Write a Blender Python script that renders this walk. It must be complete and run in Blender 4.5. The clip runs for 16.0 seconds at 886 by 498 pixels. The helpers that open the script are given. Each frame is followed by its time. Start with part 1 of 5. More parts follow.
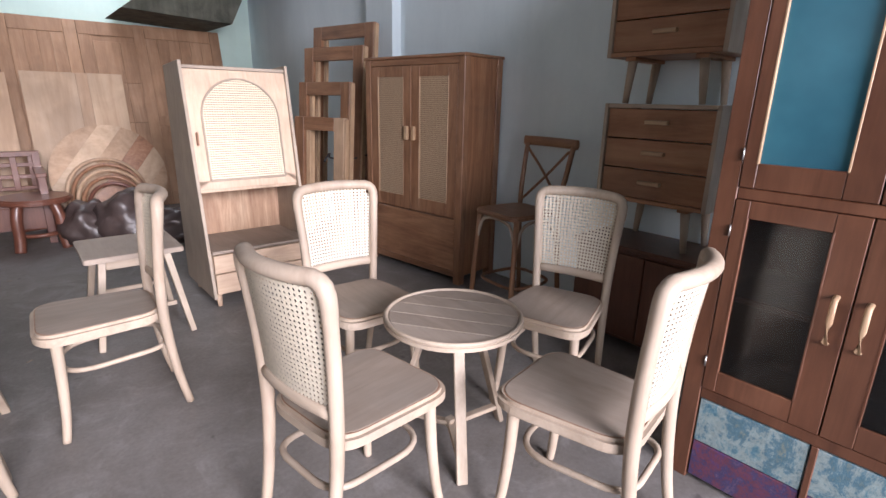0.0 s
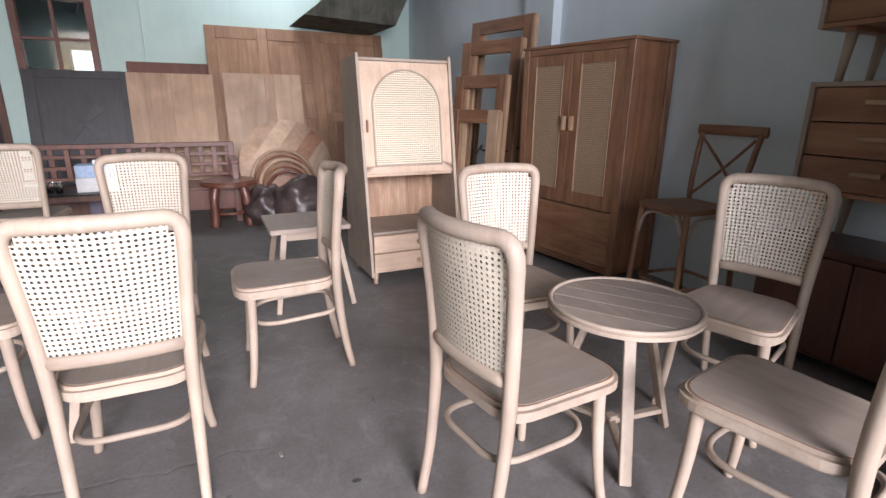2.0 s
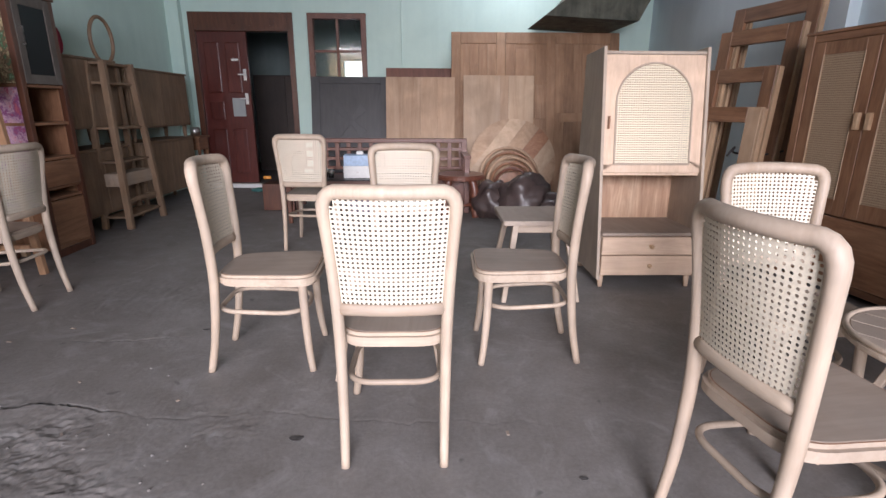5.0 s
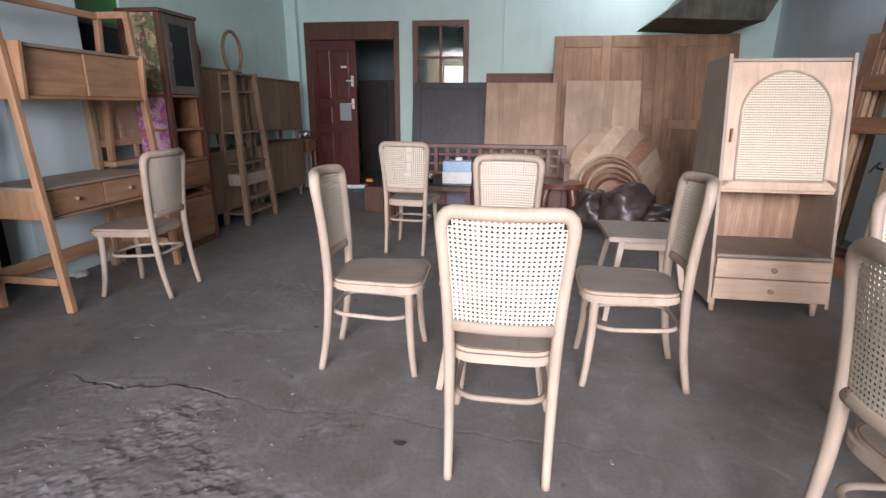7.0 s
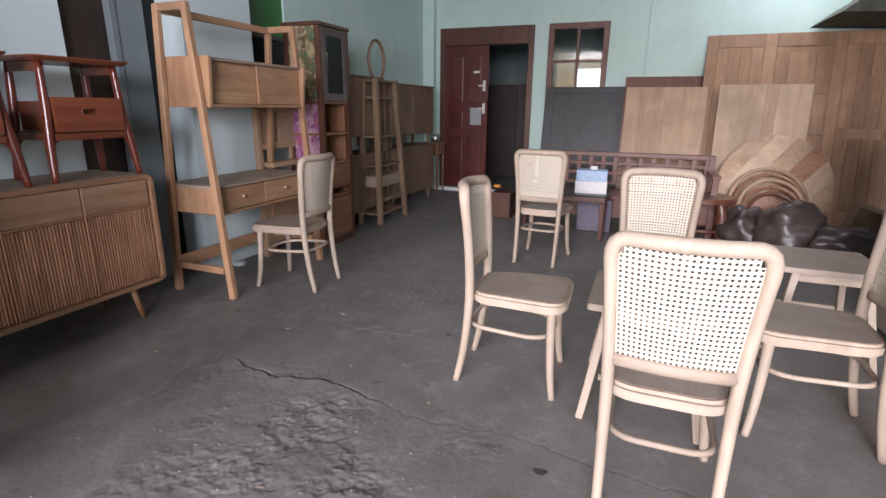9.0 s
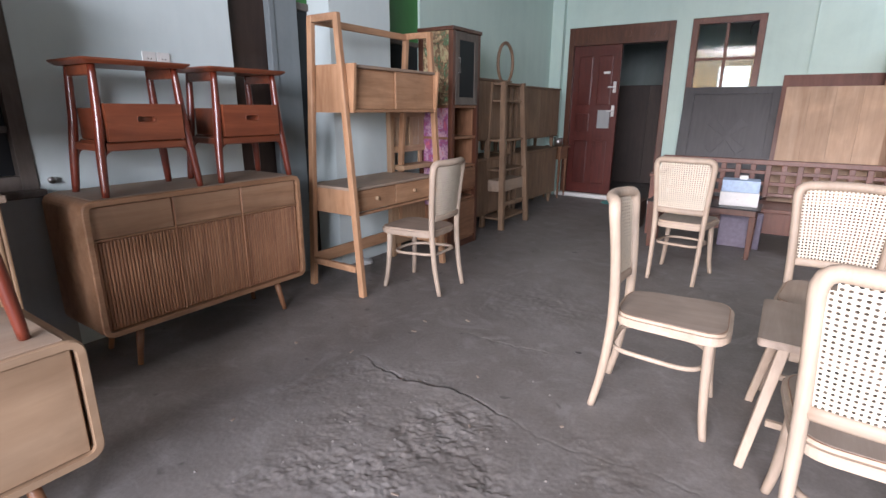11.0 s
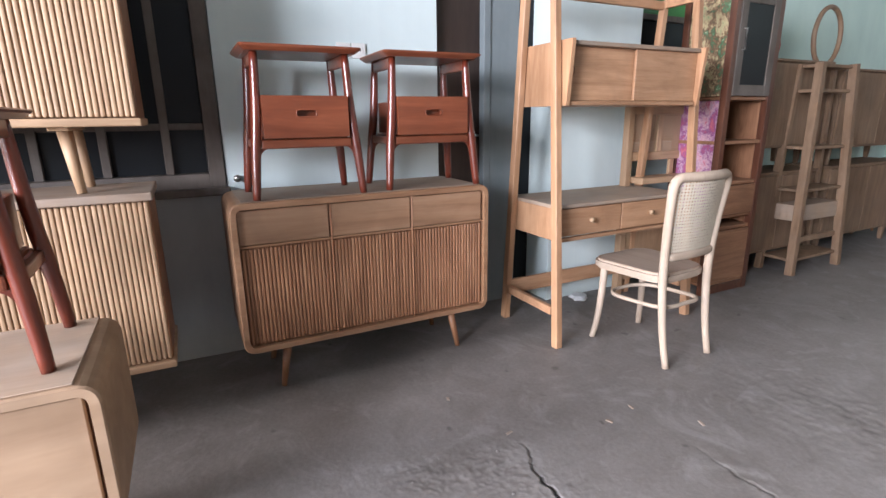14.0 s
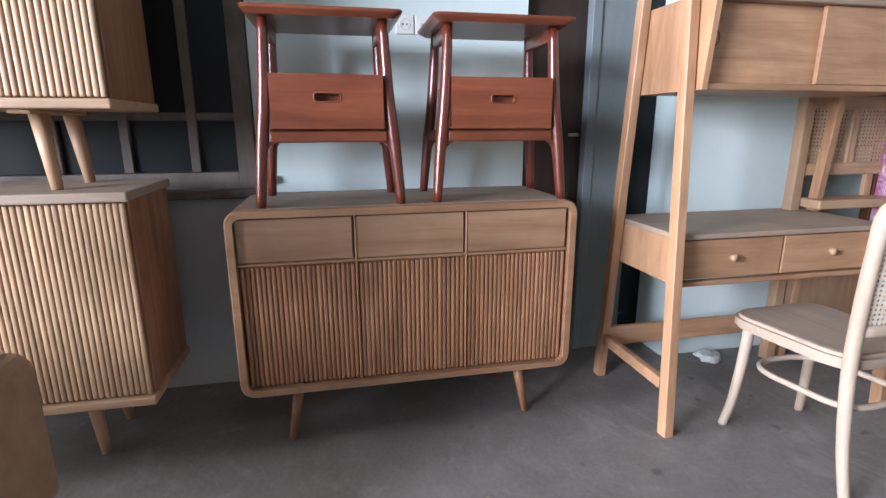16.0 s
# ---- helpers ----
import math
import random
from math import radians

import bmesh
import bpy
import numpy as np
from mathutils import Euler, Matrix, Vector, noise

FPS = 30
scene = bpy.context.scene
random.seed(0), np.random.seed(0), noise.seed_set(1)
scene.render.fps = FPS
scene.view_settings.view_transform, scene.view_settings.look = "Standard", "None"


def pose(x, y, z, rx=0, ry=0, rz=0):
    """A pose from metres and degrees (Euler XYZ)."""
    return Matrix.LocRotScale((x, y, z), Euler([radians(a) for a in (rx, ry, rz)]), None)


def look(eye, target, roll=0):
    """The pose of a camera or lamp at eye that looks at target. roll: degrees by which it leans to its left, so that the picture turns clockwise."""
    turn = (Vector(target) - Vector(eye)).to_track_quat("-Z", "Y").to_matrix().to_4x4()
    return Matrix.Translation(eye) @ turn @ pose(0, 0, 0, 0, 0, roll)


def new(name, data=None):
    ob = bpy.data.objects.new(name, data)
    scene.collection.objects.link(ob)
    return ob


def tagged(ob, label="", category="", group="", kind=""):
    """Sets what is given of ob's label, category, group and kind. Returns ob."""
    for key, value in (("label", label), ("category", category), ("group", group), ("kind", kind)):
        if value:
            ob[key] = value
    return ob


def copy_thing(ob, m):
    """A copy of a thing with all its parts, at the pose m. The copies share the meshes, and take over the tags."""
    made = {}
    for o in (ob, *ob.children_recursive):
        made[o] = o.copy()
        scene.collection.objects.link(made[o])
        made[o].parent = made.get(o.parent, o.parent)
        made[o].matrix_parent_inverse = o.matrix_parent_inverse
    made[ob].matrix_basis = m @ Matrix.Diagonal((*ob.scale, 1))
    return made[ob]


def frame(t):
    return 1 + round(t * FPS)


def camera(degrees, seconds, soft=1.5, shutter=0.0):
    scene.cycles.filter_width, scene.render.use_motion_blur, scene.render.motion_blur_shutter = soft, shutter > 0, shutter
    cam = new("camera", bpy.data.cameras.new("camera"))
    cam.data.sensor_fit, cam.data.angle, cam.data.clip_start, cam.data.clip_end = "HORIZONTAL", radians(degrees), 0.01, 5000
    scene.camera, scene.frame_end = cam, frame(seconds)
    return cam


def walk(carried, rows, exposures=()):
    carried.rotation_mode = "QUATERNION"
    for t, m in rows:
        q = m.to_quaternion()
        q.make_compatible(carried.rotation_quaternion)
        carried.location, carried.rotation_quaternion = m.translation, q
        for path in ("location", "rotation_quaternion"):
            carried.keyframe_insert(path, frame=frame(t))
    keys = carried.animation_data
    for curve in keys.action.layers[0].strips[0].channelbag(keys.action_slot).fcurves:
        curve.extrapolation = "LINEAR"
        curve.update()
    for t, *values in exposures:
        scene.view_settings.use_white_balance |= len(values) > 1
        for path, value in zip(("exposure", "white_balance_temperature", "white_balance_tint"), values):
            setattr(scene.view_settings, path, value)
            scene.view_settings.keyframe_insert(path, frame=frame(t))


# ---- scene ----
cam = camera(82.6, 16.0)
PATH = [
    (0, (0.199, 0.175, 1.311), (1.44, 1.639, 0.75), 1.2),
    (0.5, (0.169, 0.192, 1.272), (1.33, 1.722, 0.711), 1.1),
    (1, (0.14, 0.212, 1.245), (1.2, 1.813, 0.687), 1.0),
    (1.5, (0.114, 0.235, 1.23), (1.058, 1.908, 0.673), 0.8),
    (2, (0.091, 0.259, 1.208), (0.905, 2.0, 0.654), 0.6),
    (2.5, (0.074, 0.268, 1.189), (0.754, 2.066, 0.636), 0.4),
    (3, (0.056, 0.27, 1.167), (0.613, 2.11, 0.617), 0.3),
    (3.5, (0.033, 0.277, 1.149), (0.478, 2.148, 0.6), 0.3),
    (4, (0.001, 0.281, 1.137), (0.329, 2.176, 0.59), 0.2),
    (4.5, (-0.031, 0.284, 1.139), (0.164, 2.199, 0.596), 0.3),
    (5, (-0.066, 0.291, 1.154), (-0.012, 2.214, 0.609), 0.3),
    (7.5, (-0.191, 0.289, 1.223), (-0.564, 2.177, 0.68), 0.5),
    (8, (-0.238, 0.302, 1.233), (-0.724, 2.165, 0.69), 0.6),
    (8.5, (-0.277, 0.315, 1.246), (-0.875, 2.144, 0.702), 0.6),
    (9, (-0.32, 0.322, 1.252), (-1.024, 2.113, 0.711), 0.6),
    (11.5, (-0.518, 0.346, 1.272), (-1.712, 1.859, 0.736), 0.0),
    (12, (-0.544, 0.459, 1.243), (-1.875, 1.856, 0.714), -0.4),
    (12.5, (-0.578, 0.605, 1.222), (-2.041, 1.865, 0.7), -0.6),
    (13, (-0.671, 0.76, 1.202), (-2.239, 1.889, 0.688), -0.7),
    (13.5, (-0.758, 0.935, 1.195), (-2.417, 1.929, 0.685), -0.7),
    (14, (-0.851, 1.122, 1.188), (-2.581, 1.988, 0.683), -0.7),
    (14.5, (-0.99, 1.265, 1.154), (-2.781, 2.011, 0.669), -0.7),
    (15, (-1.156, 1.401, 1.125), (-2.993, 2.03, 0.647), -0.6),
    (15.5, (-1.268, 1.536, 1.116), (-3.145, 2.041, 0.641), -0.5),
    (16, (-1.325, 1.601, 1.125), (-3.225, 2.004, 0.648), -0.1),
]
EXPOSURES = [(0, 0.22, 6200, 23), (1, 0.1, 6200, 23), (2.5, -0.08, 6150, 22), (4, -0.12, 6150, 22), (9, -0.05, 6200, 22), (11.5, 0.38, 6250, 23), (13, 0.8, 6250, 23), (14, 1.0, 6150, 20), (16, 1.0, 5850, 17)]
walk(cam, [(t, look(eye, target, roll)) for t, eye, target, roll in PATH], EXPOSURES)


# ---------------------------------------------------------------- world and light
world = bpy.data.worlds.new("sky")
scene.world = world
world.use_nodes = True
wn = world.node_tree.nodes
sky = wn.new("ShaderNodeTexSky")
sky.sky_type, sky.sun_disc = "NISHITA", False
sky.sun_elevation, sky.sun_rotation = radians(17), radians(185)
world.node_tree.links.new(sky.outputs[0], wn["Background"].inputs[0])
wn["Background"].inputs[1].default_value = 0.1


def area_lamp(name, eye, target, sx, sy, watts, colour):
    data = bpy.data.lights.new(name, "AREA")
    data.shape, data.size, data.size_y, data.energy, data.color = "RECTANGLE", sx, sy, watts, colour
    ob = new(name, data)
    ob.matrix_world = look(eye, target)
    return ob


sun_data = bpy.data.lights.new("sun", "SUN")
sun_data.energy, sun_data.angle, sun_data.color = 3.0, radians(24), (1.0, 0.99, 0.98)
sun_ob = new("sun", sun_data)
sun_ob.matrix_world = look((-0.9, -10.0, 3.05), (0, 0, 0))
area_lamp("daylight_front", (0.3, -3.6, 2.1), (-0.4, 3, 1.2), 2.6, 1.7, 500, (0.93, 0.965, 1.0))
area_lamp("daylight_stairwell", (1.0, 7.0, 3.28), (0.75, 7.3, 0), 1.1, 0.8, 33, (0.93, 0.98, 1.0))


# ---------------------------------------------------------------- materials
def material(name, rough=0.6, metal=0.0):
    m = bpy.data.materials.new(name)
    m.use_nodes = True
    b = m.node_tree.nodes["Principled BSDF"]
    b.inputs["Roughness"].default_value, b.inputs["Metallic"].default_value = rough, metal
    return m, m.node_tree.nodes, m.node_tree.links, b


def coords(nodes, links, scale, spread=7.0):
    tc, info = nodes.new("ShaderNodeTexCoord"), nodes.new("ShaderNodeObjectInfo")
    mul, add, mp = nodes.new("ShaderNodeMath"), nodes.new("ShaderNodeVectorMath"), nodes.new("ShaderNodeMapping")
    mul.operation, mul.inputs[1].default_value = "MULTIPLY", spread
    links.new(info.outputs["Random"], mul.inputs[0])
    links.new(tc.outputs["Object"], add.inputs[0])
    links.new(mul.outputs[0], add.inputs[1])
    links.new(add.outputs[0], mp.inputs[0])
    mp.inputs["Scale"].default_value = scale
    return mp.outputs[0], add.outputs[0], info.outputs["Random"]


def noise_node(nodes, links, vec, scale, detail=4.0, rough=0.55, distort=0.0):
    n = nodes.new("ShaderNodeTexNoise")
    n.inputs["Scale"].default_value, n.inputs["Detail"].default_value = scale, detail
    n.inputs["Roughness"].default_value, n.inputs["Distortion"].default_value = rough, distort
    links.new(vec, n.inputs["Vector"])
    return n.outputs["Fac"]


def ramp(nodes, links, fac, stops):
    r = nodes.new("ShaderNodeValToRGB")
    r.color_ramp.elements[0].position, r.color_ramp.elements[1].position = stops[0][0], stops[-1][0]
    for p, _ in stops[1:-1]:
        r.color_ramp.elements.new(p)
    for e, (_, c) in zip(r.color_ramp.elements, stops):
        e.color = (*c, 1)
    links.new(fac, r.inputs[0])
    return r.outputs[0]


def mixed(nodes, links, fac, a, b, kind="MIX"):
    m = nodes.new("ShaderNodeMix")
    m.data_type, m.blend_type = "RGBA", kind
    for sock, v in ((m.inputs[0], fac), (m.inputs[6], a), (m.inputs[7], b)):
        if isinstance(v, (int, float)):
            sock.default_value = v
        elif isinstance(v, tuple):
            sock.default_value = (*v, 1)
        else:
            links.new(v, sock)
    return m.outputs[2]


def bump(nodes, links, b, height, strength, distance=0.002):
    n = nodes.new("ShaderNodeBump")
    n.inputs["Strength"].default_value, n.inputs["Distance"].default_value = strength, distance
    links.new(height, n.inputs["Height"])
    links.new(n.outputs[0], b.inputs["Normal"])


def wood(name, dark, mid, light, rough=0.55, axis="z", grain=1.0, dust=0.0, coat=0.0):
    """Planed timber: long grain streaks along one axis, wide figure, board to board change, a little dust."""
    m, n, l, b = material(name, rough)
    k = {"x": (0.9, 9, 9), "y": (9, 0.9, 9), "z": (9, 9, 0.9)}[axis]
    vec, plain, rnd = coords(n, l, tuple(v * grain for v in k))
    figure = noise_node(n, l, vec, 1.1, 6, 0.62, 2.2)
    fine = noise_node(n, l, vec, 11.0, 3, 0.6, 0.3)
    cloud = noise_node(n, l, plain, 3.2, 4, 0.55, 0.6)
    col = ramp(n, l, figure, [(0.26, dark), (0.5, mid), (0.74, light)])
    col = mixed(n, l, 0.22, col, ramp(n, l, fine, [(0.3, dark), (0.7, light)]))
    col = mixed(n, l, 0.75, col, ramp(n, l, cloud, [(0.3, (0.72, 0.7, 0.68)), (0.7, (1.12, 1.1, 1.08))]), "MULTIPLY")
    col = mixed(n, l, 0.6, col, ramp(n, l, rnd, [(0.0, (0.76, 0.73, 0.71)), (1.0, (1.12, 1.12, 1.11))]), "MULTIPLY")
    if dust:
        spots = noise_node(n, l, plain, 5.0, 5, 0.65)
        mask = ramp(n, l, spots, [(0.3, (0, 0, 0)), (0.75, (dust, dust, dust))])
        sep = n.new("ShaderNodeSeparateColor")
        l.new(mask, sep.inputs[0])
        col = mixed(n, l, sep.outputs[0], col, (0.30, 0.265, 0.23))
    l.new(col, b.inputs["Base Color"])
    b.inputs["Coat Weight"].default_value = coat
    b.inputs["Coat Roughness"].default_value = 0.18
    bump(n, l, b, fine, 0.25, 0.001)
    return m


def painted(name, base, shade, rough=0.7, scale=1.5, stains=0.25, relief=0.15):
    """Brushed wall paint or lacquer with soft blotches, scuffs and slight relief."""
    m, n, l, b = material(name, rough)
    vec, plain, _ = coords(n, l, (1, 1, 1), 0.0)
    wide = noise_node(n, l, plain, scale, 5, 0.6, 0.6)
    fine = noise_node(n, l, plain, scale * 22, 4, 0.6)
    drips = n.new("ShaderNodeMapping")
    drips.inputs["Scale"].default_value = (7, 7, 0.7)
    l.new(plain, drips.inputs[0])
    streak = noise_node(n, l, drips.outputs[0], 1.3, 4, 0.6)
    col = ramp(n, l, wide, [(0.3, shade), (0.65, base)])
    col = mixed(n, l, stains, col, ramp(n, l, streak, [(0.35, shade), (0.6, base)]))
    col = mixed(n, l, 0.12, col, ramp(n, l, fine, [(0.3, shade), (0.7, base)]))
    l.new(col, b.inputs["Base Color"])
    bump(n, l, b, fine, relief, 0.002)
    return m


def plain_mat(name, colour, rough=0.5, metal=0.0, vary=0.15, scale=30.0):
    m, n, l, b = material(name, rough, metal)
    _, vec, _ = coords(n, l, (1, 1, 1))
    f = noise_node(n, l, vec, scale, 4)
    lo = tuple(c * (1 - vary) for c in colour)
    hi = tuple(min(1, c * (1 + vary)) for c in colour)
    l.new(ramp(n, l, f, [(0.3, lo), (0.7, hi)]), b.inputs["Base Color"])
    bump(n, l, b, f, 0.1, 0.001)
    return m


def glass_mat(name, colour, rough=0.05):
    m, n, l, b = material(name, rough)
    b.inputs["Base Color"].default_value = (*colour, 1)
    b.inputs["Transmission Weight"].default_value = 1.0
    b.inputs["IOR"].default_value = 1.45
    return m


def splash(name, colours, scale=9.0, rough=0.55):
    """Old boards with many coats of flaking paint."""
    m, n, l, b = material(name, rough)
    mp, plain, _ = coords(n, l, (1, 1, 0.75))
    f = noise_node(n, l, mp, scale, 8, 0.78, 0.25)
    k = len(colours) - 1
    col = ramp(n, l, f, [(0.28 + 0.44 * i / k, c) for i, c in enumerate(colours)])
    g = noise_node(n, l, plain, scale * 5, 5, 0.7)
    col = mixed(n, l, 0.3, col, ramp(n, l, g, [(0.35, (0.5, 0.45, 0.4)), (0.65, (1.3, 1.25, 1.2))]), "MULTIPLY")
    l.new(col, b.inputs["Base Color"])
    bump(n, l, b, f, 0.5, 0.004)
    return m


def concrete():
    """Dusty grey screed, worn and pitted, browner where it has broken up."""
    m, n, l, b = material("screed", 0.55)
    _, p, _ = coords(n, l, (1, 1, 1), 0.0)
    wide = noise_node(n, l, p, 0.9, 6, 0.6, 0.8)
    midn = noise_node(n, l, p, 5.5, 6, 0.65, 0.5)
    fine = noise_node(n, l, p, 55, 4, 0.7)
    col = ramp(n, l, wide, [(0.3, (0.15, 0.129, 0.111)), (0.5, (0.198, 0.181, 0.167)), (0.7, (0.245, 0.231, 0.22))])
    col = mixed(n, l, 0.45, col, ramp(n, l, midn, [(0.32, (0.095, 0.082, 0.07)), (0.55, (0.178, 0.164, 0.153)), (0.75, (0.27, 0.257, 0.245))]))
    col = mixed(n, l, 0.25, col, ramp(n, l, fine, [(0.3, (0.07, 0.062, 0.055)), (0.7, (0.25, 0.24, 0.23))]))
    scuff = noise_node(n, l, p, 2.6, 8, 0.7, 2.2)
    sep = n.new("ShaderNodeSeparateColor")
    l.new(ramp(n, l, scuff, [(0.53, (0, 0, 0)), (0.66, (0.4, 0.4, 0.4))]), sep.inputs[0])
    col = mixed(n, l, sep.outputs[0], col, (0.30, 0.29, 0.28))
    spot = noise_node(n, l, p, 9.0, 2, 0.5, 0.3)
    sep2 = n.new("ShaderNodeSeparateColor")
    l.new(ramp(n, l, spot, [(0.70, (0, 0, 0)), (0.76, (0.6, 0.6, 0.6))]), sep2.inputs[0])
    col = mixed(n, l, sep2.outputs[0], col, (0.05, 0.045, 0.042))
    l.new(col, b.inputs["Base Color"])
    mix = n.new("ShaderNodeMath")
    mix.operation = "ADD"
    l.new(midn, mix.inputs[0])
    l.new(fine, mix.inputs[1])
    bump(n, l, b, mix.outputs[0], 0.22, 0.005)
    return m


PALE = wood("bleached_wood", (0.345, 0.264, 0.193), (0.44, 0.352, 0.27), (0.51, 0.42, 0.33), 0.6, "z", 1, 0.3)
PALE_X = wood("bleached_wood_cross", (0.345, 0.264, 0.193), (0.44, 0.352, 0.27), (0.51, 0.42, 0.33), 0.6, "x", 1, 0.3)
SEAT = wood("dusty_seat_veneer", (0.24, 0.187, 0.146), (0.305, 0.245, 0.197), (0.365, 0.30, 0.245), 0.55, "y", 1.0, 0.3)
CANE = plain_mat("woven_cane", (0.60, 0.535, 0.425), 0.6, 0, 0.12, 90)
CANE_BRIGHT = plain_mat("bright_woven_cane", (0.68, 0.59, 0.435), 0.6, 0, 0.12, 90)
CANE_DULL = plain_mat("aged_cane", (0.43, 0.30, 0.19), 0.6, 0, 0.15, 90)
TEAK = wood("oiled_teak", (0.165, 0.066, 0.031), (0.32, 0.148, 0.072), (0.45, 0.245, 0.135), 0.42, "z")
TEAK_X = wood("oiled_teak_cross", (0.165, 0.066, 0.031), (0.32, 0.148, 0.072), (0.45, 0.245, 0.135), 0.42, "x", 0.6)
TEAK_DUSTY = wood("dusty_teak", (0.27, 0.19, 0.13), (0.36, 0.26, 0.18), (0.43, 0.32, 0.23), 0.65, "x", 1.0, 0.6)
OAKISH = wood("raw_teak", (0.33, 0.20, 0.11), (0.47, 0.315, 0.19), (0.57, 0.40, 0.255), 0.5, "z")
RAWTEAK = wood("patchy_raw_teak", (0.235, 0.145, 0.084), (0.37, 0.25, 0.158), (0.46, 0.33, 0.222), 0.5, "x", 0.22)
OAKISH_X = wood("raw_teak_cross", (0.33, 0.20, 0.11), (0.47, 0.315, 0.19), (0.57, 0.40, 0.255), 0.5, "x")
DESKW = wood("honey_teak", (0.33, 0.17, 0.085), (0.48, 0.275, 0.15), (0.58, 0.365, 0.22), 0.5, "z")
DESKW_X = wood("honey_teak_cross", (0.30, 0.155, 0.078), (0.45, 0.255, 0.14), (0.55, 0.34, 0.205), 0.5, "x")
ARCHW = wood("pink_mindi_wood", (0.46, 0.33, 0.235), (0.57, 0.425, 0.31), (0.65, 0.50, 0.38), 0.6, "z")
ARCHW_X = wood("pink_mindi_wood_cross", (0.42, 0.30, 0.215), (0.52, 0.385, 0.28), (0.60, 0.46, 0.345), 0.6, "x")
ARCH_SIDE = wood("grey_mindi_wood", (0.33, 0.265, 0.205), (0.40, 0.325, 0.255), (0.46, 0.38, 0.30), 0.65, "z", 1, 0.3)
PINE_BACK = wood("streaked_back_boards", (0.26, 0.145, 0.09), (0.36, 0.22, 0.14), (0.62, 0.46, 0.32), 0.6, "z", 0.7)
BROWN = wood("brown_teak", (0.135, 0.058, 0.029), (0.255, 0.126, 0.066), (0.37, 0.205, 0.118), 0.42, "z")
BROWN_X = wood("brown_teak_cross", (0.135, 0.058, 0.029), (0.255, 0.126, 0.066), (0.37, 0.205, 0.118), 0.42, "x")
MAHOG = wood("red_mahogany_lacquer", (0.085, 0.014, 0.007), (0.145, 0.026, 0.012), (0.205, 0.044, 0.02), 0.3, "z", 1, 0, 0.4)
MAHOG_X = wood("red_mahogany_lacquer_cross", (0.11, 0.026, 0.011), (0.18, 0.048, 0.021), (0.25, 0.077, 0.035), 0.3, "x", 1, 0, 0.4)
DARKRED = wood("dark_redbrown_stain", (0.06, 0.021, 0.011), (0.105, 0.039, 0.021), (0.15, 0.062, 0.036), 0.36, "z", 1, 0, 0.2)
GLAZEDW = wood("red_brown_cabinet_wood", (0.062, 0.022, 0.011), (0.115, 0.045, 0.023), (0.17, 0.073, 0.04), 0.4, "z", 0.6, 0, 0.15)
CASEW_X = wood("pale_teak_casing", (0.205, 0.097, 0.047), (0.335, 0.185, 0.10), (0.44, 0.272, 0.163), 0.5, "x", 0.6)
MAROON = wood("maroon_door_lacquer", (0.066, 0.013, 0.010), (0.098, 0.020, 0.015), (0.13, 0.030, 0.021), 0.35, "z", 1, 0, 0.25)
BLACKW = wood("blackened_wood", (0.028, 0.029, 0.032), (0.042, 0.043, 0.046), (0.06, 0.06, 0.063), 0.5, "z")
GREYOLD = wood("weathered_cabinet_wood", (0.13, 0.075, 0.040), (0.215, 0.133, 0.075), (0.29, 0.19, 0.115), 0.55, "z", 1, 0.15)
PANEL = wood("glued_board_panel", (0.31, 0.19, 0.11), (0.45, 0.305, 0.195), (0.56, 0.41, 0.285), 0.6, "z", 0.4)
PANEL_L = wood("light_board_panel", (0.40, 0.275, 0.175), (0.53, 0.39, 0.265), (0.62, 0.48, 0.35), 0.6, "z", 0.4)
PANEL_T = wood("tall_board_panel", (0.22, 0.115, 0.058), (0.36, 0.212, 0.12), (0.46, 0.295, 0.185), 0.55, "z", 0.4)
REDTABLE = wood("dark_red_table_wood", (0.10, 0.032, 0.02), (0.15, 0.055, 0.033), (0.20, 0.08, 0.05), 0.4, "z", 1, 0, 0.2)
WALL = painted("mint_wall_paint", (0.58, 0.74, 0.67), (0.47, 0.63, 0.575), 0.75, 1.2, 0.25)
WALL_R = painted("bluegrey_wall_paint", (0.69, 0.785, 0.815), (0.58, 0.675, 0.71), 0.75, 1.2, 0.25)
WALL_L = painted("pale_blue_wall_paint", (0.675, 0.775, 0.765), (0.585, 0.685, 0.68), 0.75, 1.2, 0.25)
# dado grey that also carries the shade between the cabinets
WALL_LOW = painted("grey_dado_and_shade", (0.40, 0.42, 0.42), (0.30, 0.32, 0.32), 0.75, 1.6, 0.35)
# out of view; dark so that less light bounces back into the room
CEIL = painted("dark_unseen_ceiling", (0.30, 0.29, 0.27), (0.22, 0.21, 0.20), 0.8, 1.0, 0.2)
# door jamb and the strip beside it, darker blue grey than the wall
JAMB = painted("dark_bluegrey_jamb", (0.215, 0.25, 0.258), (0.15, 0.18, 0.19), 0.6, 2.0, 0.35)
BLACKBROWN = wood("blackish_brown_door_stain", (0.022, 0.014, 0.011), (0.036, 0.023, 0.018), (0.05, 0.033, 0.026), 0.5, "z")
GREEN = painted("green_glass_paint", (0.03, 0.20, 0.035), (0.02, 0.12, 0.02), 0.4, 3.0, 0.3)
WHITE = plain_mat("white_plastic", (0.75, 0.75, 0.72), 0.4, 0, 0.05)
STEEL = plain_mat("brushed_steel", (0.62, 0.60, 0.57), 0.35, 1.0, 0.1)
# pale blue paint darkened to stand for the weak light back there
DIM = painted("pale_paint_dimmed", (0.22, 0.27, 0.26), (0.15, 0.19, 0.185), 0.8)
# black for cables, and painted darkness for the side room walls
DARK = plain_mat("black_and_painted_dark", (0.02, 0.02, 0.022), 0.6)
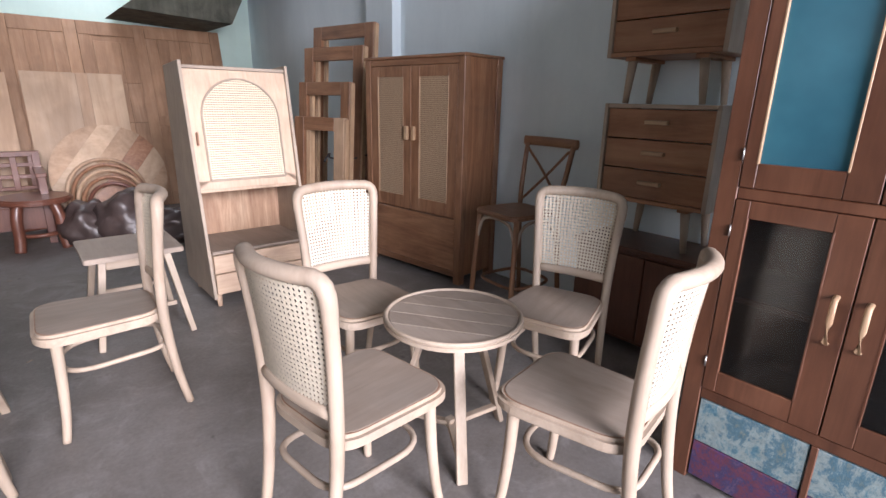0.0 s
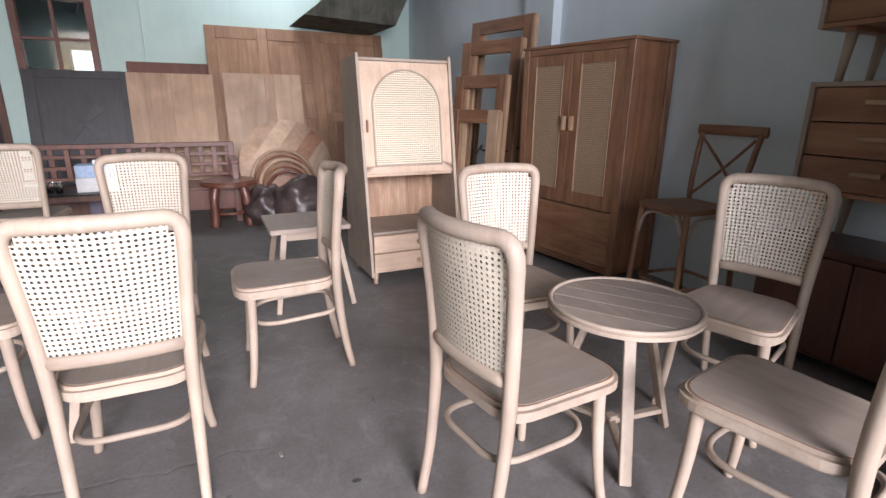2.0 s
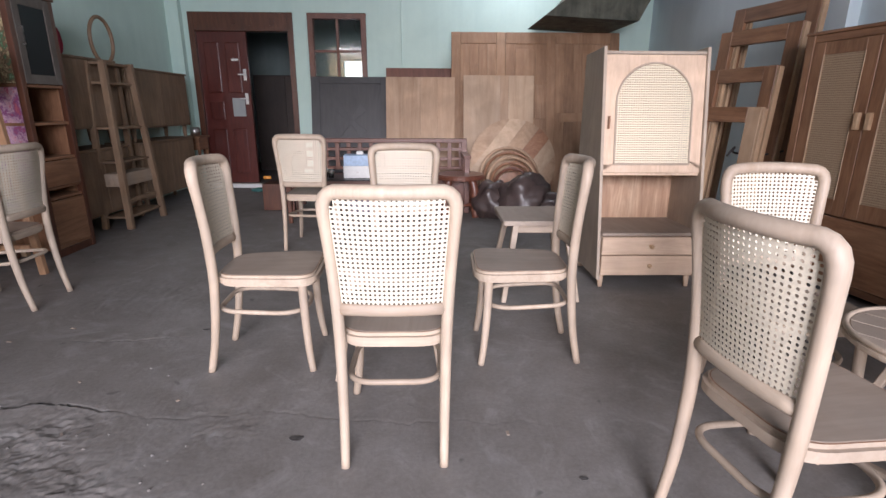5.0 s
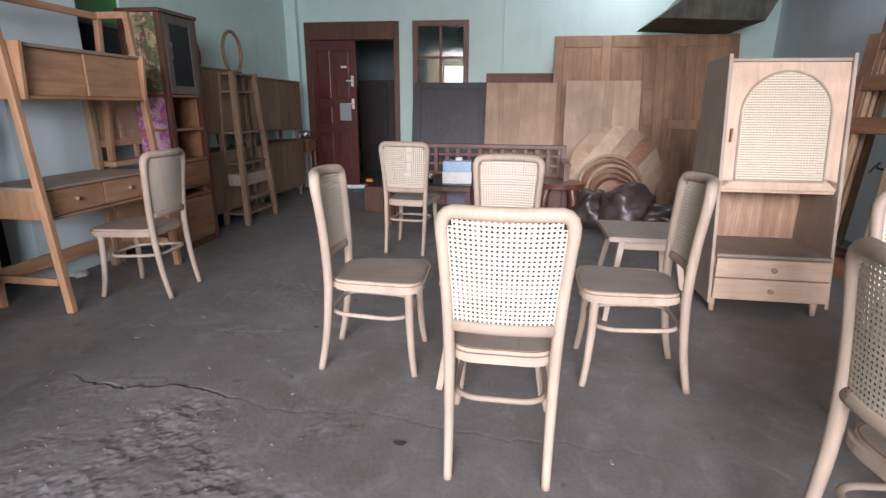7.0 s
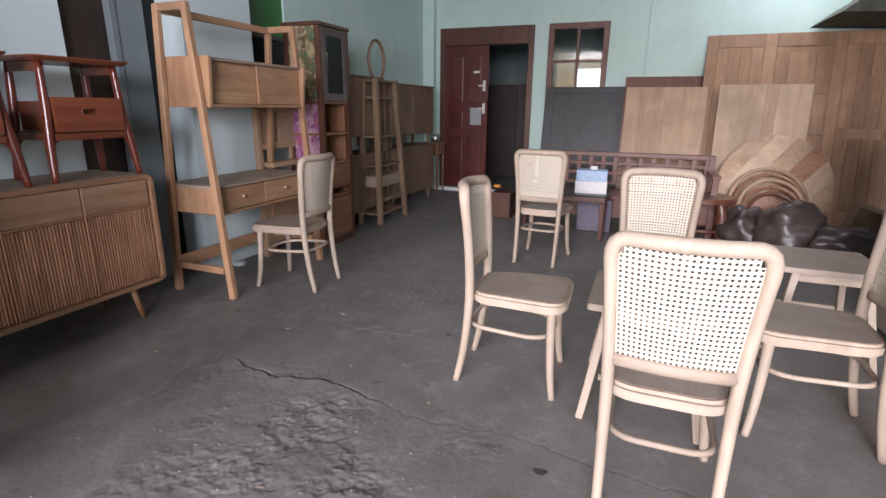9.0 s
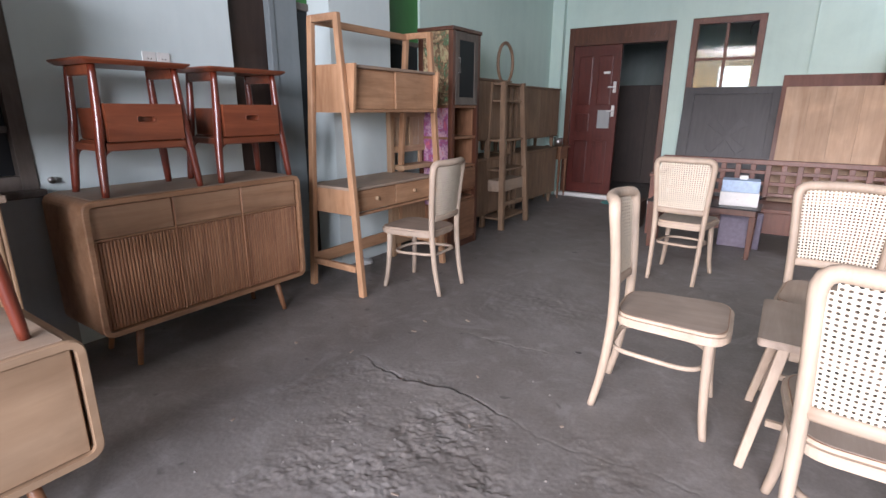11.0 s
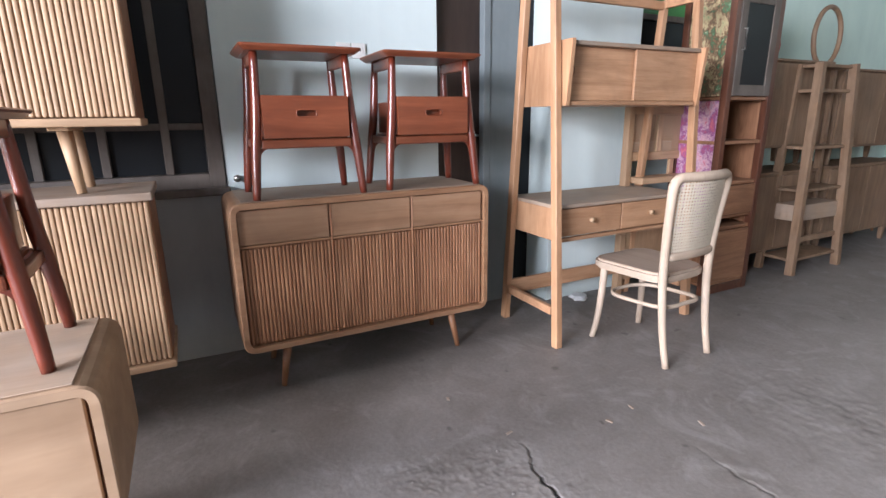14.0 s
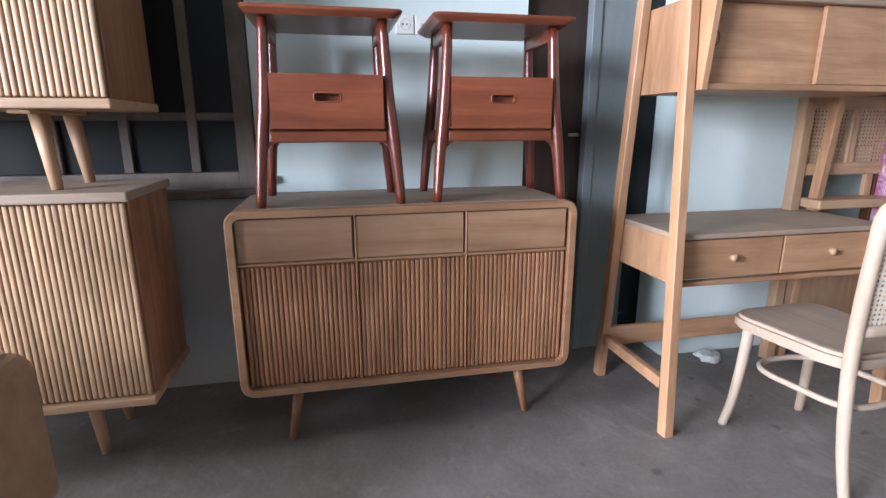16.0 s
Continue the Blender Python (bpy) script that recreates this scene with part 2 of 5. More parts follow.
GLASS_DARK, _n, _l, _b = material("dark_pane", 0.34)
_b.inputs["Specular IOR Level"].default_value = 0.22
_b.inputs["Base Color"].default_value = (0.012, 0.014, 0.016, 1)
GLASS_SMOKE = glass_mat("smoky_glass", (0.40, 0.46, 0.50), 0.16)
GLASS = glass_mat("clear_glass", (0.85, 0.93, 0.92))
FLOOR = concrete()
STAIR = painted("mottled_concrete", (0.16, 0.16, 0.125), (0.022, 0.026, 0.02), 0.9, 3.2, 0.4, 0.5)


# ---------------------------------------------------------------- helpers for building
def part(name, bm, mat, parent=None, label=""):
    me = bpy.data.meshes.new(name)
    bm.to_mesh(me)
    bm.free()
    me.materials.append(mat)
    ob = new(name, me)
    ob.parent = parent
    if label:
        tagged(ob, label)
    return ob


def mesh_part(name, verts, faces, mat, parent=None, label="", smooth=False):
    me = bpy.data.meshes.new(name)
    me.from_pydata(verts, [], faces)
    if smooth:
        me.polygons.foreach_set("use_smooth", [True] * len(me.polygons))
    me.update()
    me.materials.append(mat)
    ob = new(name, me)
    ob.parent = parent
    if label:
        tagged(ob, label)
    return ob


def thing(name, m, label, category, group="", kind=""):
    ob = new(name)
    ob.empty_display_size = 0.1
    ob.matrix_basis = m
    return tagged(ob, label, category, group, kind)


def add_box(bm, x0, y0, z0, x1, y1, z1, bev=0.003, seg=1):
    vs = bmesh.ops.create_cube(bm, size=1)["verts"]
    for v in vs:
        v.co = Vector((x0 + (x1 - x0) * (v.co.x + 0.5), y0 + (y1 - y0) * (v.co.y + 0.5), z0 + (z1 - z0) * (v.co.z + 0.5)))
    if bev:
        es = list({e for v in vs for e in v.link_edges})
        bmesh.ops.bevel(bm, geom=es, offset=bev, segments=seg, affect="EDGES", profile=0.5)
    return bm


def B(name, parent, mat, x0, y0, z0, x1, y1, z1, bev=0.003, seg=1, label=""):
    return part(name, add_box(bmesh.new(), x0, y0, z0, x1, y1, z1, bev, seg), mat, parent, label)


def add_beam(bm, p, q, w, d, w2=None, d2=None, bev=0.003, side=(0, 1, 0)):
    """A bar of rectangular section w x d from p to q, tapering to w2 x d2; side is the way of its depth."""
    p, q = Vector(p), Vector(q)
    w2, d2 = w2 or w, d2 or d
    along = (q - p).normalized()
    across = along.cross(Vector(side)).normalized()
    deep = across.cross(along).normalized()
    vs = []
    for c, a, b in ((p, w, d), (q, w2, d2)):
        for sx, sy in ((-1, -1), (1, -1), (1, 1), (-1, 1)):
            vs.append(bm.verts.new(c + across * sx * a / 2 + deep * sy * b / 2))
    fs = [(3, 2, 1, 0), (4, 5, 6, 7), (0, 1, 5, 4), (1, 2, 6, 5), (2, 3, 7, 6), (3, 0, 4, 7)]
    faces = [bm.faces.new([vs[i] for i in f]) for f in fs]
    bmesh.ops.recalc_face_normals(bm, faces=faces)
    if bev:
        bmesh.ops.bevel(bm, geom=list({e for f in faces for e in f.edges}), offset=bev, segments=1, affect="EDGES")
    return bm


def beam(name, parent, mat, p, q, w, d, w2=None, d2=None, bev=0.003, side=(0, 1, 0), label=""):
    return part(name, add_beam(bmesh.new(), p, q, w, d, w2, d2, bev, side), mat, parent, label)


def tube(name, parent, mat, pts, rad, closed=False, segs=10, flat=1.0, label="", up=(0, 0, 1)):
    """A round or oval bar swept along points; rad is one radius or one for each point."""
    pts = [Vector(p) for p in pts]
    n = len(pts)
    rads = rad if isinstance(rad, (list, tuple)) else [rad] * n
    verts, faces = [], []
    for i, p in enumerate(pts):
        a = pts[(i - 1) % n] if closed or i else p
        c = pts[(i + 1) % n] if closed or i < n - 1 else p
        t = (c - a).normalized()
        s = t.cross(Vector(up))
        s = s.normalized() if s.length > 1e-4 else Vector((1, 0, 0))
        u = s.cross(t).normalized()
        for k in range(segs):
            g = 2 * math.pi * k / segs
            verts.append(p + s * math.cos(g) * rads[i] + u * math.sin(g) * rads[i] * flat)
    for i in range(n if closed else n - 1):
        j = (i + 1) % n
        for k in range(segs):
            k2 = (k + 1) % segs
            faces.append((i * segs + k, i * segs + k2, j * segs + k2, j * segs + k))
    if not closed:
        faces += [tuple(range(segs - 1, -1, -1)), tuple((n - 1) * segs + k for k in range(segs))]
    return mesh_part(name, verts, faces, mat, parent, label, True)


def bezier(pts, steps=8):
    """A smooth line through points."""
    pts = [Vector(p) for p in pts]
    out = []
    for i in range(len(pts) - 1):
        p0, p1, p2, p3 = pts[max(i - 1, 0)], pts[i], pts[i + 1], pts[min(i + 2, len(pts) - 1)]
        for k in range(steps):
            t = k / steps
            out.append(0.5 * (2 * p1 + (p2 - p0) * t + (2 * p0 - 5 * p1 + 4 * p2 - p3) * t * t + (3 * p1 - p0 - 3 * p2 + p3) * t ** 3))
    return out + [pts[-1]]


def outline(w_front, w_back, y_front, y_back, r, seg=6):
    """A trapezoid with rounded corners, as a list of (x, y)."""
    corners = [(-w_back / 2, y_back), (w_back / 2, y_back), (w_front / 2, y_front), (-w_front / 2, y_front)]
    return rounded(corners, r, seg)


def rounded(corners, r, seg=6):
    out, n = [], len(corners)
    rs = r if isinstance(r, (list, tuple)) else [r] * n
    for i, c in enumerate(corners):
        c, a, b = Vector(c), Vector(corners[i - 1]), Vector(corners[(i + 1) % n])
        da, db = (a - c).normalized(), (b - c).normalized()
        p, q = c + da * rs[i], c + db * rs[i]
        for k in range(seg + 1):
            t = k / seg
            out.append((1 - t) ** 2 * p + 2 * t * (1 - t) * c + t * t * q)
    return out


def slab(name, parent, mat, shape, z0, z1, bev=0.004, label="", m=None, seg=2):
    """A flat board of a given outline, its edges rounded."""
    bm = bmesh.new()
    vs = [bm.verts.new((p[0], p[1], z0)) for p in shape]
    f = bm.faces.new(vs)
    ext = bmesh.ops.extrude_face_region(bm, geom=[f])
    for v in ext["geom"]:
        if isinstance(v, bmesh.types.BMVert):
            v.co.z = z1
    bmesh.ops.recalc_face_normals(bm, faces=bm.faces)
    if bev:
        es = [e for e in bm.edges if abs(e.verts[0].co.z - e.verts[1].co.z) < 1e-6]
        bmesh.ops.bevel(bm, geom=es, offset=bev, segments=seg, affect="EDGES")
    if m is not None:
        bmesh.ops.transform(bm, matrix=m, verts=bm.verts)
    return part(name, bm, mat, parent, label)


def cane_sheet(name, parent, mat, rows, cols, place, inside=None, hole=0.27, thick=0.0012, label="", slot=1.0):
    """Woven cane webbing: a thin sheet, pierced hole by hole, laid over the surface place(u, v)."""
    verts, faces, at = [], [], {}

    def vert(u, v, side):
        key = (round(u, 5), round(v, 5), side)
        if key not in at:
            p, nrm = place(u, v)
            at[key] = len(verts)
            verts.append(p + nrm * thick * side)
        return at[key]

    for i in range(cols):
        for j in range(rows):
            uc, vc = (i + 0.5) / cols, (j + 0.5) / rows
            if inside and not inside(uc, vc):
                continue
            ring_o = [(-.5, -.5), (0, -.5), (.5, -.5), (.5, 0), (.5, .5), (0, .5), (-.5, .5), (-.5, 0)]
            ring_i = [(math.cos(g) * hole * slot, math.sin(g) * hole / slot) for g in [radians(225 + 45 * k) for k in range(8)]]
            for side in (1, -1):
                o = [vert(uc + a / cols, vc + b / rows, side) for a, b in ring_o]
                q = [vert(uc + a / cols, vc + b / rows, side) for a, b in ring_i]
                for k in range(8):
                    k2 = (k + 1) % 8
                    quad = (o[k], o[k2], q[k2], q[k])
                    faces.append(quad if side > 0 else quad[::-1])
    return mesh_part(name, verts, faces, mat, parent, label)


def leg_taper(name, parent, mat, p, q, r0, r1, label=""):
    return tube(name, parent, mat, [p, q], [r0, r1], False, 12, 1.0, label, (0, 1, 0))


def holed_front(bm, x0, z0, x1, z1, hx0, hz0, hx1, hz1, y0, y1):
    """A flat frame of four rails round a rectangular hole."""
    add_box(bm, x0, y0, z0, hx0, y1, z1, 0.002)
    add_box(bm, hx1, y0, z0, x1, y1, z1, 0.002)
    add_box(bm, hx0, y0 + 0.001, z0, hx1, y1 - 0.001, hz0, 0.002)
    add_box(bm, hx0, y0 + 0.001, hz1, hx1, y1 - 0.001, z1, 0.002)
    return bm


def setting(name, mat, x0, y0, z0, x1, y1, z1, label="", bev=0.0):
    return tagged(B(name, None, mat, x0, y0, z0, x1, y1, z1, bev), label, "", "", "structure")


# ---------------------------------------------------------------- the room
XL, XR, YF, YB, HC = -3.55, 3.0, 7.75, -0.95, 3.3
FX0, FX1, FY0, FY1 = -5.2, 3.2, -4.0, 7.76


def crack_line(x):
    """The way of the long break across the floor."""
    return 2.06 - 0.07 * (x + 1.5) + 0.07 * noise.noise((x * 2.3, 3.0, 0)) + 0.03 * noise.noise((x * 9.0, 1.0, 0)) + 0.012 * noise.noise((x * 31.0, 7.0, 0))


def floor_height(x, y):
    """The screed is flat but for a long break with a lip, beside which it has crumbled into pits."""
    h = 0.0015 * noise.noise((x * 1.5, y * 1.5, 0))
    d = y - crack_line(x)
    rough = max(0.0, 1 - ((x + 1.5) / 1.0) ** 2) * max(0.0, 1 - ((d + 0.42) / 0.62) ** 2)
    if rough > 0:
        patch = max(0.0, min(1.0, 0.5 + 2.0 * noise.noise((x * 3.1, y * 3.1, 4))))
        flake = noise.noise((x * 13, y * 13, 2)) + 0.6 * noise.noise((x * 31, y * 31, 5))
        lumps = 0.30 * math.floor(flake * 4.0) / 2 + 0.45 * flake + 0.7 * max(-0.2, noise.noise((x * 70, y * 70, 5)))
        h += rough * patch * (0.0085 * lumps - 0.004) + rough * 0.0015 * noise.noise((x * 70, y * 70, 6))
    reach = max(0.0, min(1.0, 1.6 - abs(x + 1.75) / 0.29)) + 0.07 * max(0.0, min(1.0, 2.2 - abs(x + 0.9) / 0.7))
    w = 0.0045 + 0.005 * noise.noise((x * 6, 0, 8))
    if reach > 0:
        if abs(d) < w:
            h -= 0.016 * reach
        elif -0.12 < d < 0:
            h += 0.009 * reach * (1 + d / 0.12) * (0.7 + 0.6 * noise.noise((x * 7, y * 7, 3)))
    second = y - (2.66 + 0.09 * (x + 1.8) + 0.05 * noise.noise((x * 4.0, 5.0, 0)) + 0.015 * noise.noise((x * 22.0, 2.0, 0)))
    run = max(0.0, min(1.0, 2.0 - abs(x + 1.6) / 0.17))
    if run > 0 and abs(second) < 0.09:
        h += -0.003 * run if abs(second) < 0.004 else 0.004 * run * (1 - abs(second) / 0.09) * (noise.noise((x * 19, y * 19, 6)) - 0.1)
    far = max(0.0, 1 - ((x + 1.75) / 0.62) ** 2) * max(0.0, 1 - ((y - 3.35) / 0.45) ** 2)
    if far > 0:
        k = noise.noise((x * 6 + y, y * 8, 9)) + 0.4 * noise.noise((x * 17, y * 17, 3))
        h += far * (0.006 * max(-0.5, min(0.0, k + 0.05)) + 0.0018 * noise.noise((x * 30, y * 30, 1)))
    return h


def floor_sheet(name, x0, x1, y0, y1, nx, ny, label, smooth=True):
    vs = [(x0 + (x1 - x0) * i / nx, y0 + (y1 - y0) * j / ny) for j in range(ny + 1) for i in range(nx + 1)]
    vs = [(x, y, floor_height(x, y)) for x, y in vs]
    fs = [(j * (nx + 1) + i, j * (nx + 1) + i + 1, (j + 1) * (nx + 1) + i + 1, (j + 1) * (nx + 1) + i) for j in range(ny) for i in range(nx)]
    return tagged(mesh_part(name, vs, fs, FLOOR, None, "", smooth), label, "", "", "structure")


floor_sheet("floor", -2.6, 0.5, 0.9, 4.2, 520, 550, "worn dusty grey concrete floor, cracked and pitted")
for k, (x0, x1, y0, y1) in enumerate([(FX0, -2.6, FY0, FY1), (0.5, FX1, FY0, FY1), (-2.6, 0.5, FY0, 0.9), (-2.6, 0.5, 4.2, FY1)]):
    floor_sheet("floor", x0, x1, y0, y1, 24, 40, "worn dusty grey concrete floor, cracked and pitted")
setting("floor_base", FLOOR, -5.3, -4.1, -0.3, 3.3, 13.0, -0.03, "concrete base under the floor")
setting("ceiling", CEIL, -5.3, -1.1, HC, 3.3, 7.95, HC + 0.12, "unseen ceiling kept dark to cut bounced light")

OIL = plain_mat("dried_oil", (0.06, 0.055, 0.052), 0.7, 0, 0.4, 60)
for x, y, r in ((-0.545, 1.862, 0.024), (0.429, 1.638, 0.014), (-1.252, 2.792, 0.017)):
    spot = [(x + r * (1 + 0.25 * math.sin(3 * g + x)) * math.cos(g), y + 0.7 * r * (1 + 0.2 * math.cos(2 * g)) * math.sin(g)) for g in [k * math.pi / 9 for k in range(18)]]
    tagged(slab("oil_spot", None, OIL, spot, 0.0015, 0.0035, 0.0), "small dark spot of dried oil on the floor", "spot", "", "structure")

# left wall: window, door, two tall openings with green lights above, pillars
wl = [(-0.95, 0.05, 0, HC, WALL_L), (0.05, 1.29, 0, 0.86, WALL_LOW), (0.05, 1.29, 2.45, HC, WALL_L), (1.29, 2.45, 0, HC, WALL_L),
      (2.45, 2.80, 2.55, HC, WALL_L), (2.80, 3.0, 0, HC, JAMB), (3.0, 3.15, 2.5, HC, WALL_L)]
for k, (y0, y1, z0, z1, mt) in enumerate(wl):
    setting("wall_west", mt, XL - 0.15, y0, z0, XL, y1, z1, "pale blue painted masonry wall")
# thin grey sheet: dado paint and the shadow on it in one colour
setting("wall_west", WALL_LOW, XL, 1.10, 0, XL + 0.004, 1.33, 0.84, "grey dado paint under the window with shade coloured in")
setting("pillar", WALL_L, XL - 0.15, 3.15, 0, -3.38, 3.83, HC, "pale blue painted pillar")
setting("wall_west", WALL, XL - 0.15, 4.48, 0, XL, 7.95, HC, "mint green painted wall")
setting("wall_west", WALL_L, XL - 0.15, 3.83, 0, XL - 0.02, 4.48, 1.0, "pale blue painted wall below an opening")
setting("wall_north", WALL, XL - 0.15, YF, 2.36, XR + 0.2, YF + 0.16, HC, "mint green painted wall")
setting("wall_north", WALL, XL - 0.15, YF, 0, -3.31, YF + 0.16, 2.36, "mint green painted wall")
setting("wall_north", WALL, -1.91, YF, 0, -1.72, YF + 0.16, 2.36, "mint green painted wall")
setting("wall_north", WALL, -1.72, YF, 0, -0.92, YF + 0.16, 1.30, "mint green painted wall")
setting("wall_north", WALL, -0.92, YF, 0, XR + 0.2, YF + 0.16, 2.36, "mint green painted wall")
setting("trim", WALL, XL, YF - 0.10, 0, -3.38, YF, HC, "mint green corner pier")
setting("trim", WALL, -0.445, YF - 0.012, 0, -0.43, YF, HC, "thin cable cover on the wall", 0.003)
setting("wall_east", WALL_R, XR, YB - 0.16, 0, XR + 0.16, YF, HC, "blue grey painted wall")
setting("pillar", WALL_R, XR - 0.09, 4.12, 0, XR, 4.55, HC, "blue grey pillar on the wall")
# unseen front wall, added; its gap is sized to shape the incoming light
setting("wall_south", WALL, -3.7, YB - 0.16, 0, -3.1, YB, HC, "unseen front wall added beside the entrance to block sun")
# this length keeps the sun off the chests and the right side
setting("wall_south", WALL, 1.95, YB - 0.16, 0, XR + 0.16, YB, HC, "unseen front wall added beside the entrance to block sun")
setting("wall_south", WALL, -3.1, YB - 0.16, 2.85, 1.95, YB, HC, "unseen lintel added over the entrance")
setting("ground", FLOOR, -60, -80, -0.06, 60, -4.0, -0.035, "pale paved yard in front of the workshop")

# rooms behind the west openings, their darkness put into near-black walls
setting("backroom_west", DARK, -5.2, -1.0, 0, -5.1, 5.2, HC, "side room wall coloured near black in place of shade")
setting("backroom_west", DARK, -5.2, -1.1, 0, XL - 0.15, -1.0, HC, "side room wall coloured near black in place of shade")
setting("backroom_west", DARK, -5.2, 5.2, 0, XL - 0.15, 5.3, HC, "side room wall coloured near black in place of shade")

# room behind the north wall, its dim light put into the wall colour
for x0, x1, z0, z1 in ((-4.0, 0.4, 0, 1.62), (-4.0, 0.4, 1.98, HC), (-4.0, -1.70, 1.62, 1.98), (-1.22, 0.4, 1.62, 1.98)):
    setting("backroom_north", DIM, x0, 10.6, z0, x1, 10.75, z1, "pale back room wall with its dimness painted in")
# plain emissive sheet standing in for the daylight outside
GLOW, gn, gl, gb = material("backdrop_glow", 0.8)
gb.inputs["Base Color"].default_value = (0.8, 0.84, 0.85, 1)
gb.inputs["Emission Color"].default_value, gb.inputs["Emission Strength"].default_value = (0.90, 0.97, 1.0, 1), 1.4
setting("backdrop", GLOW, -3.2, 11.6, 1.0, 0.4, 11.65, 3.0, "glowing backdrop in place of daylight beyond the far opening")
# cupboard-shaped block, added to darken the lower part of the door gap
backroom = thing("dark_cupboard", pose(-3.0, 9.4, 0.046), "dark block added to darken the door gap", "cupboard")
B("body", backroom, BLACKBROWN, -0.05, 0, 0, 1.02, 0.5, 1.60)
for k in range(2):
    B("door", backroom, BLACKBROWN, -0.04 + 0.53 * k, -0.015, 0.05, 0.48 + 0.53 * k, 0.0, 1.58)
setting("backroom_north", DIM, -4.15, YF + 0.16, 0, -4.0, 10.75, HC, "pale back room wall with its dimness painted in")
setting("backroom_north", DIM, 0.4, YF + 0.16, 0, 0.55, 10.75, HC, "pale back room wall with its dimness painted in")
setting("backroom_ceiling", CEIL, -4.15, YF + 0.16, HC, 0.55, 10.75, HC + 0.1, "ceiling of the back room")
setting("backroom_floor", FLOOR, -4.15, YF, -0.03, 0.55, 10.75, 0.045, "dark polished floor of the back room")
setting("door_sill", WHITE, -3.36, YF - 0.10, 0, -1.88, YF, 0.055, "white tiled door sill", 0.006)


def window(name, y0, y1, z0, z1, m, xs, zs, frame_mat, pane_mat, label, rail=0.055, deep=0.09):
    w = thing(name, m, label, "window", "", "structure")
    bm = bmesh.new()
    holed_front(bm, y0, z0, y1, z1, y0 + rail, z0 + rail, y1 - rail, z1 - rail, -deep / 2, deep / 2)
    part("window_frame", bm, frame_mat, w)
    xs, zs = [y0 + rail] + xs + [y1 - rail], [z0 + rail] + zs + [z1 - rail]
    for x in xs[1:-1]:
        B("mullion", w, frame_mat, x - 0.018, -0.025, z0 + rail, x + 0.018, 0.025, z1 - rail)
    for z in zs[1:-1]:
        B("glazing_bar", w, frame_mat, y0 + rail, -0.022, z - 0.016, y1 - rail, 0.022, z + 0.016)
    for a, b in zip(xs, xs[1:]):
        for c, d in zip(zs, zs[1:]):
            p = B("pane", w, pane_mat, a + 0.002, -0.003, c + 0.002, b - 0.002, 0.003, d - 0.002, 0)
            p.visible_shadow = False
    return w


GREYFRAME = wood("grey_brown_window_wood", (0.062, 0.050, 0.042), (0.092, 0.076, 0.064), (0.125, 0.105, 0.09), 0.6, "z", 1, 0.25)
window("window_1", 0.06, 1.285, 0.87, 2.44, pose(XL - 0.04, 0, 0, 0, 0, 90), [0.30, 0.55, 0.80, 1.05], [1.16, 1.85], GREYFRAME, GLASS_DARK,
       "grey brown timber window with small dark panes", 0.07, 0.1)
setting("window_sill", GREYFRAME, XL - 0.02, 0.02, 0.835, XL + 0.05, 1.30, 0.872, "dusty timber window sill", 0.005)
WINWOOD = wood("worn_red_window_wood", (0.085, 0.03, 0.018), (0.15, 0.056, 0.034), (0.22, 0.10, 0.066), 0.5, "z", 1, 0.12)
window("window_2", -1.715, -0.925, 1.305, 2.355, pose(0, YF + 0.04, 0), [-1.32], [1.52, 1.875], WINWOOD, GLASS,
       "red brown timber window with six panes, paint worn", 0.07, 0.1)

# west door standing shut in its opening, and the tall lights beside the pillar
door_w = thing("door_2", pose(XL - 0.07, 2.452, 0, 0, 0, 90), "dark brown plain timber door, shut", "door", "", "structure")
B("leaf", door_w, BLACKBROWN, 0.02, -0.02, 0.01, 0.325, 0.02, 2.05)
B("door_frame", door_w, JAMB, 0.30, -0.08, 0, 0.346, -0.025, 2.54)
B("lintel", door_w, GREYFRAME, 0.0, -0.05, 2.05, 0.30, 0.03, 2.12)
B("light", door_w, GREEN, 0.0, -0.01, 2.12, 0.30, 0.01, 2.54, 0)
tube("door_handle", door_w, STEEL, [(0.27, -0.02, 1.08), (0.27, -0.06, 1.08), (0.22, -0.065, 1.08)], 0.008)
lights = thing("window_3", pose(XL - 0.06, 0, 0, 0, 0, 90), "tall narrow light with a green glass top", "window", "", "structure")
B("pane", lights, GLASS_DARK, 3.0, 0, 0.0, 3.15, 0.02, 1.95, 0)
B("green_pane", lights, GREEN, 3.0, -0.005, 2.0, 3.15, 0.02, 2.5, 0)
B("transom", lights, GREYFRAME, 3.0, -0.02, 1.95, 3.15, 0.03, 2.0)
lights = thing("window_4", pose(XL - 0.03, 0, 0, 0, 0, 90), "tall light with a green glass top beside the pillar", "window", "", "structure")
B("pane", lights, GLASS_DARK, 3.83, 0, 1.0, 4.48, 0.02, 1.82, 0)
B("green_pane", lights, GREEN, 3.83, -0.005, 1.86, 4.48, 0.02, HC, 0)
B("transom", lights, GREYFRAME, 3.83, -0.02, 1.82, 4.48, 0.03, 1.86)

# north door: panelled double door, one leaf shut
nd = thing("door_1", pose(0, YF, 0), "maroon panelled double door, one leaf shut and one open", "door", "", "structure")
fr = bmesh.new()
add_box(fr, -3.308, -0.02, 0.05, -3.235, 0.15, 2.355)
add_box(fr, -1.985, -0.02, 0.05, -1.912, 0.15, 2.355)
add_box(fr, -3.235, -0.018, 2.12, -1.985, 0.14, 2.355)
part("door_frame", fr, DARKRED, nd)
